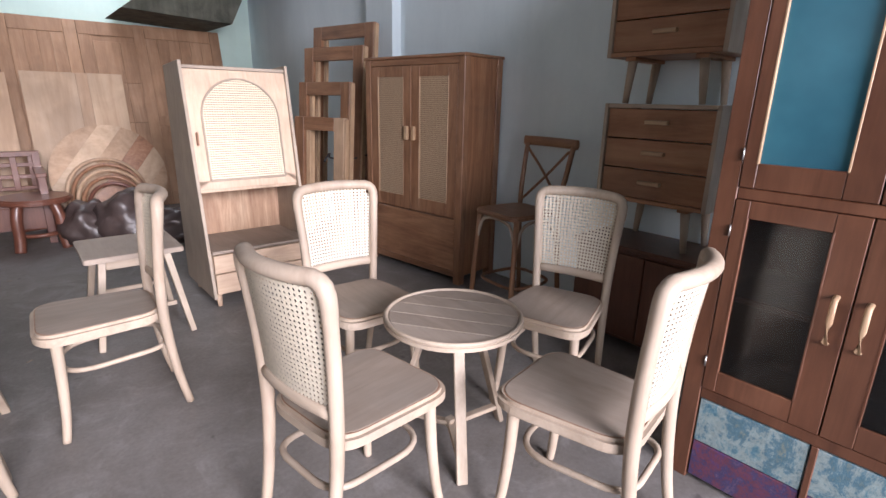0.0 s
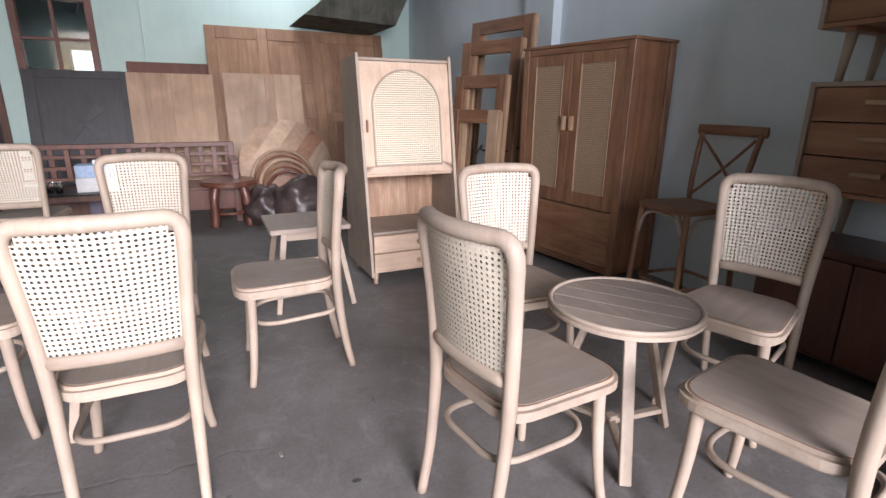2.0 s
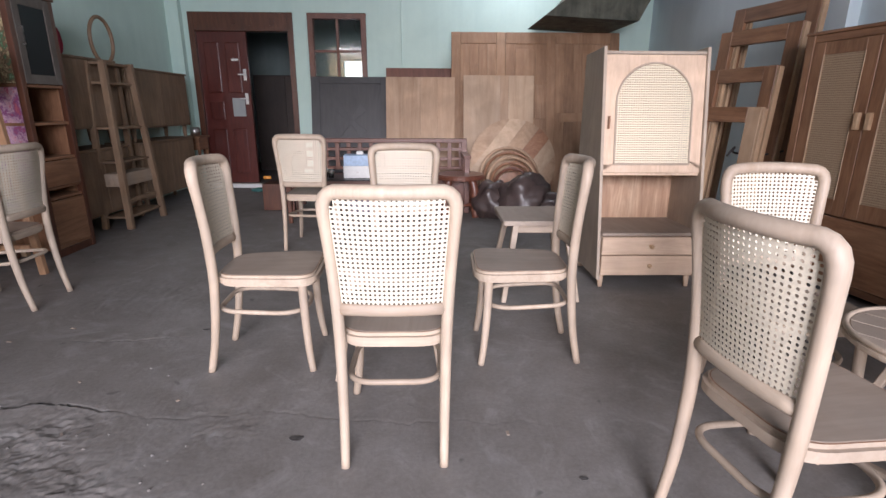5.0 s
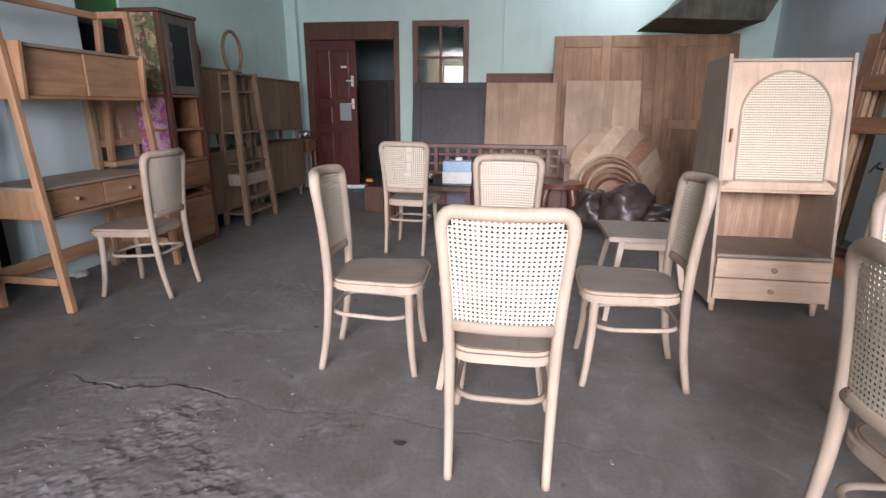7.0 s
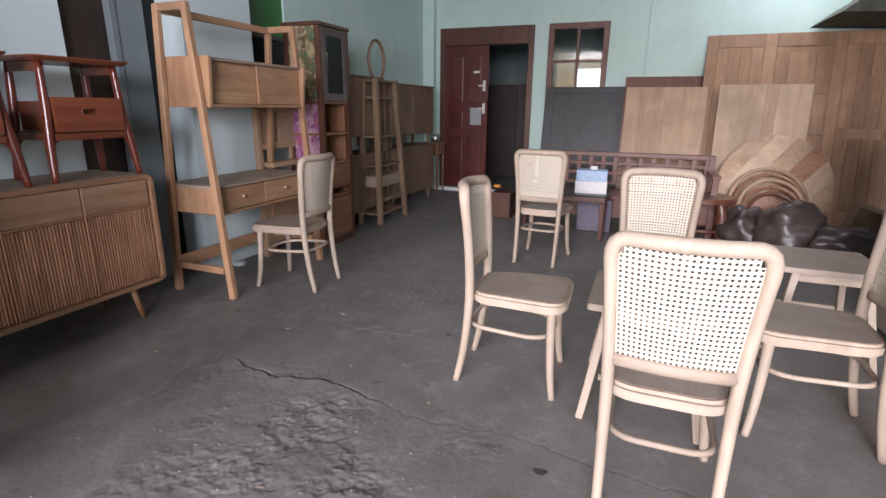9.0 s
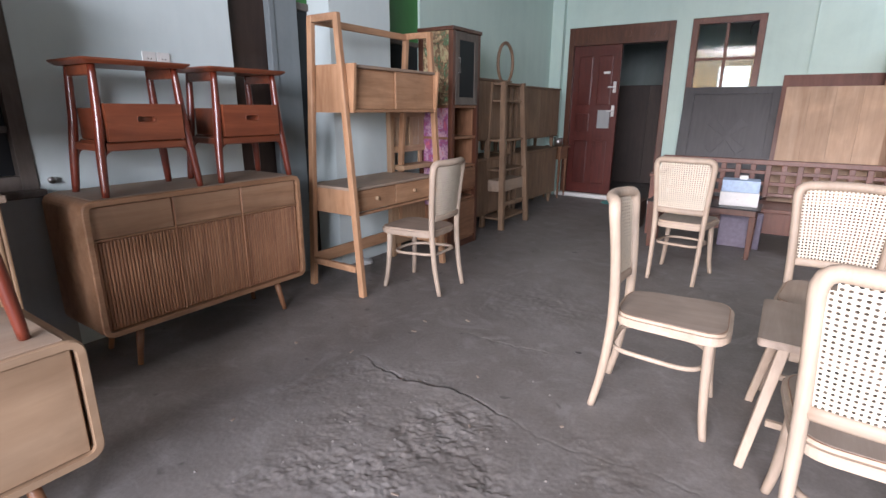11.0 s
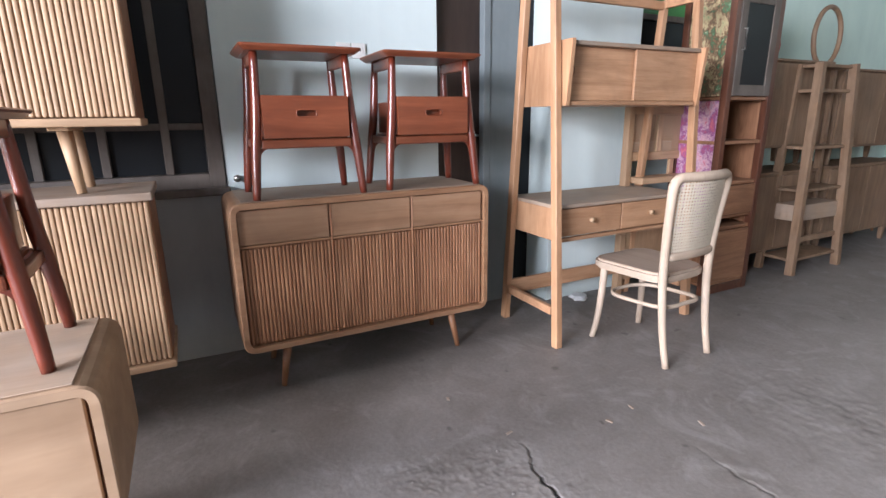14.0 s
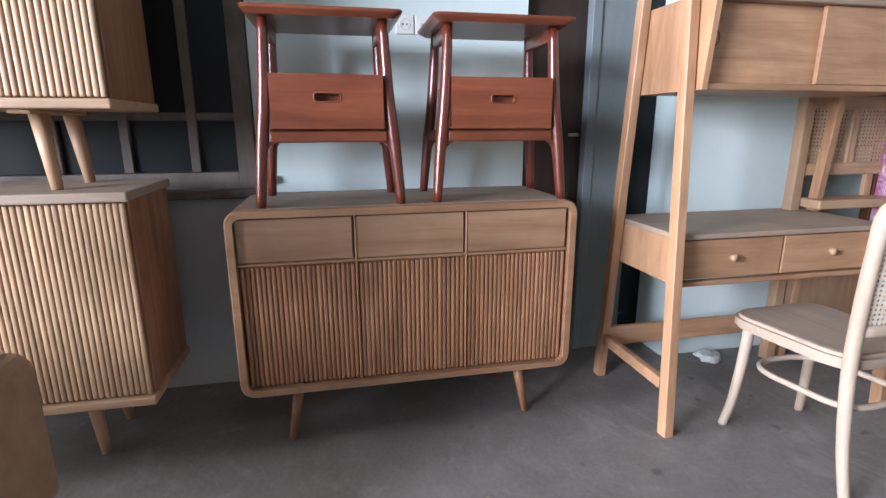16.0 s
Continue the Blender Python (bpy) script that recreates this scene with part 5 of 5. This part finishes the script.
# ---------------------------------------------------------------- arched cane cabinet
ac = thing("arched_cane_cabinet", pose(1.03, 3.30, 0, 0, 0, 0), "tall pale cabinet with arched cane door and two drawers", "cabinet")
AW = 0.68
for x in (0.0, AW - 0.02):
    bm = bmesh.new()
    prof = [(0.10, 0.06), (0.335, 1.52), (0.70, 1.50), (0.72, 0.06)]
    vs = [bm.verts.new((x, y, z)) for y, z in prof] + [bm.verts.new((x + 0.02, y, z)) for y, z in prof]
    for f in ((0, 1, 2, 3), (7, 6, 5, 4), (0, 4, 5, 1), (1, 5, 6, 2), (2, 6, 7, 3), (3, 7, 4, 0)):
        bm.faces.new([vs[i] for i in f])
    bmesh.ops.recalc_face_normals(bm, faces=bm.faces)
    bmesh.ops.bevel(bm, geom=list(bm.edges), offset=0.002, segments=1, affect="EDGES")
    part("side_panel", bm, ARCH_SIDE, ac)
lean_m = Matrix.Translation((0, 0.235, 0.745)) @ Matrix.Rotation(radians(-8.3), 4, "X")
HD, RAD = 0.735, 0.245
cxA = AW / 2


def arch_edge(u):
    """The arch from the lower left foot round to the lower right one."""
    z_sp = 0.44
    if u < 0.3:
        return (cxA - RAD, 0.055 + (z_sp - 0.055) * u / 0.3)
    if u > 0.7:
        return (cxA + RAD, 0.055 + (z_sp - 0.055) * (1 - u) / 0.3)
    g = math.pi * (1 - (u - 0.3) / 0.4)
    return (cxA + RAD * math.cos(g), z_sp + RAD * math.sin(g))


N = 60
inner = [arch_edge(k / N) for k in range(N + 1)]
outer = []
for x, z in inner:
    dx, dz = x - cxA, z - 0.30
    s = min((AW / 2 - 0.022) / max(1e-6, abs(dx)), ((HD - 0.30) if dz > 0 else 0.30) / max(1e-6, abs(dz)))
    outer.append((cxA + dx * s, 0.30 + dz * s))
outer[0], outer[-1] = (0.022, 0.055), (AW - 0.022, 0.055)
verts = [(x, y, z) for y in (0.0, 0.02) for lp in (outer, inner) for x, z in lp]
n1 = N + 1
faces = []
for k in range(N):
    faces += [(k, k + 1, n1 + k + 1, n1 + k), (2 * n1 + k + 1, 2 * n1 + k, 3 * n1 + k, 3 * n1 + k + 1),
              (n1 + k, n1 + k + 1, 3 * n1 + k + 1, 3 * n1 + k), (k + 1, k, 2 * n1 + k, 2 * n1 + k + 1)]
door = mesh_part("door", [lean_m @ Vector(v) for v in verts], faces, ARCHW, ac)
bm = add_box(bmesh.new(), 0.022, 0, 0, AW - 0.022, 0.02, 0.0552, 0.002)
bmesh.ops.transform(bm, matrix=lean_m, verts=bm.verts)
part("door_rail", bm, ARCHW, door)
bm = add_box(bmesh.new(), 0.022, 0.002, 0.69, AW - 0.022, 0.019, HD, 0.002)
bmesh.ops.transform(bm, matrix=lean_m, verts=bm.verts)
part("door_top_rail", bm, ARCHW, door)
tube("arch_bead", door, PALE, [lean_m @ Vector((x, -0.002, z)) for x, z in inner], 0.007, False, 6, 1.0, "", (0, 1, 0))
beam("sill_bead", door, PALE, lean_m @ Vector((cxA - RAD, -0.002, 0.055)), lean_m @ Vector((cxA + RAD, -0.002, 0.055)), 0.014, 0.012)


def arch_inside(u, v):
    x, z = (2 * u - 1) * RAD, 0.055 + 0.635 * v
    return z < 0.44 or x * x + (z - 0.44) ** 2 < RAD * RAD


cane_sheet("cane_panel", door, CANE_BRIGHT, 44, 32, lambda u, v: (lean_m @ Vector((cxA + (2 * u - 1) * RAD, 0.002, 0.055 + 0.635 * v)), Vector((0, -1, 0))), arch_inside, 0.30, 0.001, "", 1.45)
B("door_handle", door, BROWN, 0.042, 0.255, 1.02, 0.054, 0.275, 1.10, 0.003)
B("cabinet_back", ac, PINE_BACK, 0.02, 0.60, 0.10, AW - 0.02, 0.615, 1.48, 0.001, 1, "streaked back boards")
B("top", ac, ARCH_SIDE, 0.02, 0.34, 1.475, AW - 0.02, 0.69, 1.495)
B("middle_shelf", ac, ARCHW, 0.02, 0.25, 0.725, AW - 0.02, 0.61, 0.745)
B("inner_back", ac, BROWN, 0.02, 0.56, 0.745, AW - 0.02, 0.57, 1.475, 0)
B("lower_shelf", ac, SEAT, 0.021, 0.115, 0.352, AW - 0.022, 0.60, 0.372, 0.003, 1, "dusty shelf")
B("drawer_case", ac, ARCH_SIDE, 0.021, 0.145, 0.085, AW - 0.025, 0.59, 0.350, 0.002)
for z0, z1, kn in ((0.228, 0.346, True), (0.09, 0.222, True)):
    f = B("drawer", ac, ARCHW_X, 0.023, 0.10 if z0 < 0.2 else 0.106, z0, AW - 0.023, 0.144, z1, 0.003)
    tube("knob", f, OAKISH, [(AW / 2, 0.104, (z0 + z1) / 2), (AW / 2, 0.08, (z0 + z1) / 2)], [0.011, 0.014], False, 10, 1, "", (0, 0, 1))
for x in (0.04, AW - 0.06):
    for y in (0.15, 0.60):
        leg_taper("leg", ac, ARCHW, (x, y, 0.09), (x, y - 0.01, 0), 0.022, 0.014)

# ---------------------------------------------------------------- frames leaning on the east wall
def leaning_frame(right, left, h, rail, back, pale):
    """A bare frame whose top corners lie over right and left; its foot stands a little out from them, on the side of the room."""
    r, l = Vector((*right, 0)), Vector((*left, 0))
    along = (r - l).normalized()
    out = Vector((-along.y, along.x, 0)) * -1.0
    foot = l + out * back
    lean = math.degrees(math.atan2(back, h))
    f = thing("door_surround", pose(foot.x, foot.y, 0, -lean, 0, math.degrees(math.atan2(along.y, along.x))),
              "brown unfinished door frame leaning in the corner", "frame", "leaning frames")
    f.rotation_mode = "XYZ"
    w, L = (r - l).length, math.hypot(h, back)
    B("stile", f, BROWN, 0, 0, 0, rail, 0.05, L, 0.003)
    B("stile", f, PANEL if pale else BROWN, w - rail, 0, 0, w, 0.05, L, 0.003)
    for x in (rail + 0.004, rail + 0.03):
        B("inner_stop", f, OAKISH, x, 0.03, rail, x + 0.014, 0.062, L - rail, 0.002)
    B("edge_strip", f, OAKISH, w + 0.001, 0.004, 0.0, w + 0.022, 0.046, L - 0.01, 0.002)
    for z in (0.0, L - rail):
        B("rail", f, BROWN_X, rail + 0.001, 0.002, z, w - rail - 0.001, 0.048, z + rail, 0.003)
    return f


for right, left, h, rail, back, pale in (((2.773, 4.20), (2.60, 5.00), 1.965, 0.115, 0.14, False), ((2.622, 4.14), (2.424, 4.85), 1.76, 0.115, 0.13, False),
                                         ((2.459, 4.10), (2.305, 4.75), 1.455, 0.11, 0.10, False), ((2.381, 4.08), (2.198, 4.65), 1.16, 0.115, 0.08, True)):
    leaning_frame(right, left, h, rail, back, pale)
tagged(tube("cable", None, DARK, bezier([(2.22, 4.15, 0.80), (2.30, 4.2, 0.86), (2.36, 4.3, 0.81), (2.5, 4.2, 0.80), (2.62, 4.1, 0.84)], 6), 0.008), "black cable tied round leaning frames", "cable")

# ---------------------------------------------------------------- wardrobe
wr = thing("wardrobe", pose(2.43, 3.80, 0, 0, 0, -82.5), "brown teak wardrobe with two cane panelled doors", "wardrobe")
WW, WD, WH = 1.03, 0.42, 1.625
for x in (0.0, WW - 0.06):
    for y in (0.0, WD - 0.06):
        B("post", wr, BROWN, x, y, 0.0, x + 0.06, y + 0.06, WH - 0.02)
B("top", wr, BROWN_X, -0.008, -0.008, WH - 0.02, WW + 0.008, WD + 0.005, WH, 0.004, 2)
# the south panel takes a lighter teak for the light that falls there
for x in (0.012, WW - 0.03):
    B("side_panel", wr, TEAK if x > 0.5 else BROWN, x, 0.06, 0.06, x + 0.018, WD - 0.06, WH - 0.02)
B("back_panel", wr, BROWN, 0.05, WD - 0.02, 0.06, WW - 0.05, WD - 0.008, WH - 0.02)
B("top_rail", wr, BROWN_X, 0.06, 0.006, WH - 0.065, WW - 0.06, 0.03, WH - 0.02)
B("inner_board", wr, BROWN, 0.06, 0.07, 0.06, WW - 0.06, 0.078, WH - 0.03, 0)
for k in range(2):
    a = 0.062 + k * 0.455
    b = a + 0.449
    d = part("door", holed_front(bmesh.new(), a, 0.50, b, WH - 0.068, a + 0.085, 0.60, b - 0.085, WH - 0.145, 0.004, 0.028), BROWN, wr)
    cane_sheet("cane_panel", d, CANE_DULL, 62, 20, lambda u, v, a=a: (Vector((a + 0.085 + 0.279 * u, 0.010, 0.60 + (WH - 0.745) * v)), Vector((0, -1, 0))), None, 0.30, 0.001, "", 1.5)
    for x in (a + 0.083, b - 0.083):
        B("bead", d, OAKISH, x - 0.004, 0.001, 0.596, x + 0.004, 0.012, WH - 0.141)
    hx = (b - 0.05) if k == 0 else (a + 0.018)
    B("handle", d, OAKISH, hx, -0.022, 1.03, hx + 0.03, 0.006, 1.13, 0.005, 2, "pale wooden handle")
B("drawer_front", wr, BROWN_X, 0.063, 0.004, 0.10, WW - 0.063, 0.028, 0.49)
B("bottom_rail", wr, BROWN_X, 0.06, 0.008, 0.05, WW - 0.06, 0.03, 0.096)

# ---------------------------------------------------------------- cross back bar chair
xs = thing("bar_chair", pose(2.585, 2.275, 0, 0, 0, 84), "brown wooden bar chair with crossed back", "chair")
slab("seat", xs, BROWN_X, outline(0.40, 0.36, 0.20, -0.19, 0.08, 6), 0.635, 0.665, 0.008, "", None, 3)
for s in (-1, 1):
    tube("back_post", xs, BROWN, bezier([(s * 0.19, -0.24, 0), (s * 0.175, -0.19, 0.64), (s * 0.19, -0.22, 0.9), (s * 0.20, -0.25, 1.06)], 5), 0.016, False, 10, 1, "", (0, 1, 0))
    tube("front_leg", xs, BROWN, bezier([(s * 0.20, 0.19, 0), (s * 0.175, 0.155, 0.64)], 4), 0.017, False, 10, 1, "", (0, 1, 0))
    tube("cross_bar", xs, BROWN, bezier([(s * 0.178, -0.195, 0.68), (0, -0.235, 0.86), (-s * 0.18, -0.235, 1.03)], 5), 0.009, False, 8, 1, "", (0, 1, 0))
    tube("side_hoop", xs, PALE, bezier([(s * 0.185, 0.17, 0.42), (s * 0.185, 0.10, 0.60), (s * 0.185, -0.10, 0.60), (s * 0.185, -0.20, 0.42)], 5), 0.010, False, 8, 1, "", (1, 0, 0))
tube("front_hoop", xs, PALE, bezier([(-0.185, 0.165, 0.42), (-0.12, 0.165, 0.60), (0.12, 0.165, 0.60), (0.185, 0.165, 0.42)], 5), 0.010, False, 8, 1, "", (0, 1, 0))
tube("crest_rail", xs, BROWN_X, [(x, -0.25 - 0.03 * (1 - (x / 0.23) ** 2), 1.075) for x in [-0.23 + 0.0575 * i for i in range(9)]], 0.014, False, 10, 2.2)
tube("foot_ring", xs, BROWN, [(p[0], p[1], 0.20) for p in outline(0.36, 0.34, 0.165, -0.20, 0.12, 6)], 0.011, True, 8)


# ---------------------------------------------------------------- stacked chests
def chest(m, base, mat, mat_x, label, legs=0.21, height=0.50):
    c = thing("drawer_chest", m, label, "chest", "stacked drawer chests")
    w, d, z0 = 0.60, 0.36, base + legs
    z1 = z0 + height
    t = 0.022
    for x in (0, w - t):
        B("side_panel", c, PALE if mat is TEAK else mat, x, 0, z0, x + t, d, z1, 0.002)
    B("top", c, PALE_X if mat is TEAK else mat_x, t, 0.001, z1 - t, w - t, d, z1 - 0.001, 0.002)
    B("bottom", c, mat_x, t, 0.001, z0 + 0.001, w - t, d, z0 + t, 0.002)
    B("back_panel", c, mat, t, d - 0.012, z0 + t, w - t, d - 0.002, z1 - t)
    hh = (height - 2 * t) / 3
    for k in range(3):
        a = z0 + t + hh * k
        f = B("drawer", c, mat_x, t + 0.003, 0.012, a + 0.003, w - t - 0.003, 0.034, a + hh - 0.003, 0.002)
        B("handle", f, OAKISH_X if mat is TEAK else mat_x, w / 2 - 0.06, -0.012, a + hh * 0.5, w / 2 + 0.06, 0.013, a + hh * 0.5 + 0.02, 0.004, 2)
    for x, sx in ((0.12, -1), (w - 0.12, 1)):
        for y in (0.06, d - 0.06):
            leg_taper("leg", c, PALE if mat is TEAK else mat, (x, y, z0), (x + sx * 0.02, y, base), 0.024, 0.015)
        B("leg_plate", c, mat_x, x - 0.03, 0.03, z0 - 0.018, x + 0.03, d - 0.03, z0 + 0.0005, 0.003)
    return c


chest(pose(2.66, 1.765, 0, 0, 0, -90), 0.595, TEAK, TEAK_X, "brown three drawer chest with pale edges", 0.225, 0.50)
chest(pose(2.66, 1.785, 0, 0, 0, -90), 1.322, TEAK, TEAK_X, "brown three drawer chest stacked on another", 0.225, 0.50)
low = thing("low_cabinet", pose(2.60, 1.82, 0, 0, 0, -90), "low dark red brown cabinet under stacked chests", "cabinet")
B("body", low, DARKRED, 0, 0.015, 0.06, 0.85, 0.39, 0.57)
B("top", low, DARKRED, -0.015, -0.01, 0.57, 0.865, 0.395, 0.594, 0.005, 2)
for k in range(2):
    B("door", low, DARKRED, 0.01 + 0.415 * k, 0, 0.08, 0.42 + 0.415 * k, 0.016, 0.55, 0.004)
for x in (0.03, 0.78):
    for y in (0.03, 0.33):
        B("foot", low, DARKRED, x, y, 0, x + 0.05, y + 0.05, 0.062)

# ---------------------------------------------------------------- tall glazed cabinet with painted boards
# upper panes are opaque, in a softly mottled teal
BLUEGLASS, bn, bl2, bb2 = material("mottled_teal_pane", 0.10)
_, bvec, _ = coords(bn, bl2, (1, 1, 1))
bl2.new(ramp(bn, bl2, noise_node(bn, bl2, bvec, 3.0, 4), [(0.3, (0.025, 0.10, 0.14)), (0.7, (0.045, 0.17, 0.22))]), bb2.inputs["Base Color"])
BOARD_BLUE = splash("flaking_blue_paint", [(0.02, 0.06, 0.10), (0.07, 0.18, 0.24), (0.27, 0.33, 0.32), (0.05, 0.14, 0.20), (0.20, 0.23, 0.20), (0.03, 0.10, 0.15)], 10)
BOARD_PURPLE = splash("flaking_purple_paint", [(0.03, 0.025, 0.07), (0.08, 0.04, 0.13), (0.14, 0.04, 0.06), (0.04, 0.04, 0.12), (0.16, 0.10, 0.15), (0.06, 0.03, 0.05)], 13)
tcb = thing("glazed_cabinet", pose(1.90, 0.835, 0, 0, 0, -90), "tall dark red brown glazed cabinet with painted lower boards", "cabinet")
TW, TD, TH = 0.808, 0.42, 2.05
for x in (0.0, TW - 0.06):
    B("post", tcb, GLAZEDW, x, 0.0, 0.0, x + 0.06, TD, TH)
B("top", tcb, GLAZEDW, -0.015, -0.02, TH, TW + 0.015, TD, TH + 0.035, 0.006, 2)
B("back_panel", tcb, GLAZEDW, 0.06, TD - 0.015, 0.05, TW - 0.06, TD - 0.004, TH)
for z in (0.34, 0.70, 1.035, 1.5):
    B("shelf", tcb, GLAZEDW, 0.06, 0.03, z, TW - 0.06, TD - 0.015, z + 0.022)
B("middle_rail", tcb, GLAZEDW, 0.06, 0.002, 1.04, TW - 0.06, 0.03, 1.075)
B("bottom_rail", tcb, GLAZEDW, 0.06, 0.002, 0.335, TW - 0.06, 0.03, 0.375)
for k in range(2):
    a = 0.062 + k * 0.344
    b = a + 0.34
    ml, mr = (0.042, 0.08) if k == 0 else (0.08, 0.042)
    for z0, z1, mt in ((1.077, TH - 0.005, BLUEGLASS), (0.377, 1.038, GLASS_SMOKE)):
        d = part("door", holed_front(bmesh.new(), a, z0, b, z1, a + ml, z0 + 0.075, b - mr, z1 - 0.055, -0.002, 0.024), GLAZEDW, tcb)
        B("pane", d, mt, a + ml, 0.008, z0 + 0.075, b - mr, 0.014, z1 - 0.055, 0)
        for s in (0.0, 1.0):
            x = a + ml - 0.002 + s * (b - a - ml - mr + 0.004)
            B("glazing_bead", d, OAKISH if z0 > 1 else GLAZEDW, x - 0.003, -0.003, z0 + 0.073, x + 0.003, 0.008, z1 - 0.053, 0.001)
        if z0 < 1:
            hx = b - 0.036 if k == 0 else a + 0.036
            tube("handle", d, OAKISH, [(hx, -0.002, 0.665), (hx, -0.024, 0.675), (hx, -0.026, 0.735), (hx, -0.024, 0.80), (hx, -0.002, 0.81)], 0.0085, False, 10, 0.7, "pale worn wooden pull")
        for z in (z0 + 0.10, z1 - 0.10):
            tube("hinge", d, STEEL, [(a - 0.002 if k == 0 else b + 0.002, -0.004, z - 0.018), (a - 0.002 if k == 0 else b + 0.002, -0.004, z + 0.018)], 0.003, False, 8, 1, "", (0, 1, 0))
    B("painted_board", tcb, BOARD_BLUE, a + 0.002, 0.004, 0.165, b - 0.012, 0.026, 0.33, 0.003, 1, "board with flaking pale blue paint")
    B("painted_board", tcb, BOARD_PURPLE, a + 0.002, 0.004, 0.02, b - 0.012, 0.026, 0.162, 0.003, 1, "board with flaking purple paint")
B("stile", tcb, GLAZEDW, 0.394, 0.0, 0.0, 0.414, 0.03, 0.335)

# wall sockets and a knob by the window
for y in (1.875, 1.955):
    sk = thing("power_socket", pose(XL, y, 1.49, 0, 0, 90), "white wall socket above the sideboard", "socket", "wall sockets")
    B("plate", sk, WHITE, 0, -0.012, 0, 0.075, 0.0, 0.075, 0.004, 2)
    tube("socket_ring", sk, WHITE, [(0.0375 + 0.02 * math.cos(g), -0.012, 0.0375 + 0.02 * math.sin(g)) for g in [k * math.pi / 8 for k in range(16)]], 0.003, True, 6)
    for dx in (-0.008, 0.008):
        B("socket_hole", sk, DARK, 0.0375 + dx - 0.003, -0.0135, 0.0345, 0.0375 + dx + 0.003, -0.0118, 0.0405, 0)
tagged(tube("door_stop", None, STEEL, [(XL, 1.335, 0.91), (XL + 0.03, 1.335, 0.91)], [0.012, 0.018], False, 10, 1, "", (0, 0, 1)), "small white knob on the wall by the window", "knob")

# small clutter
for x, y in ((-1.06, 5.45), (-1.13, 5.50)):
    cup = thing("glass_cup", pose(x, y, 0.448), "small clear drinking glass on the coffee table", "glass", "drinking glasses")
    tube("wall", cup, GLASS, [(0, 0, 0.001), (0, 0, 0.09)], [0.026, 0.032], False, 16, 1, "", (0, 1, 0))
RAG = plain_mat("white_rag", (0.62, 0.64, 0.64), 0.9, 0, 0.2, 14)
lump("floor_rag", RAG, -3.30, 3.36, 0.012, 0.06, 0.055, 0.022, 2.0, "crumpled white rag on the floor by the pillar", "rag")
lump("floor_rag", plain_mat("teal_rag", (0.05, 0.16, 0.15), 0.9, 0, 0.3, 14), -2.42, 7.36, 0.015, 0.12, 0.07, 0.03, 6.0, "small teal rag on the floor by the door sill", "rag")
lump("paper_scrap", RAG, -2.25, 7.30, 0.01, 0.10, 0.05, 0.018, 9.0, "crumpled white paper on the floor by the door sill", "paper")
rng = random.Random(11)
cv, cf = [], []
for k in range(34):
    x, y = rng.uniform(-2.6, 2.2), rng.uniform(0.9, 6.2)
    g, l2, w2 = rng.uniform(0, math.pi), rng.uniform(0.006, 0.016), rng.uniform(0.003, 0.006)
    z = floor_height(x, y) + 0.0015
    c2, s2 = math.cos(g), math.sin(g)
    n0 = len(cv)
    for zz in (z - 0.001, z + 0.002):
        cv += [(x + a * l2 * c2 - b * w2 * s2, y + a * l2 * s2 + b * w2 * c2, zz) for a, b in ((-1, -1), (1, -1), (1, 1), (-1, 1))]
    cf += [tuple(n0 + i for i in f) for f in ((3, 2, 1, 0), (4, 5, 6, 7), (0, 1, 5, 4), (1, 2, 6, 5), (2, 3, 7, 6), (3, 0, 4, 7))]
tagged(mesh_part("wood_chips", cv, cf, SEAT), "pale wood chips scattered on the floor", "chips", "", "stuff")
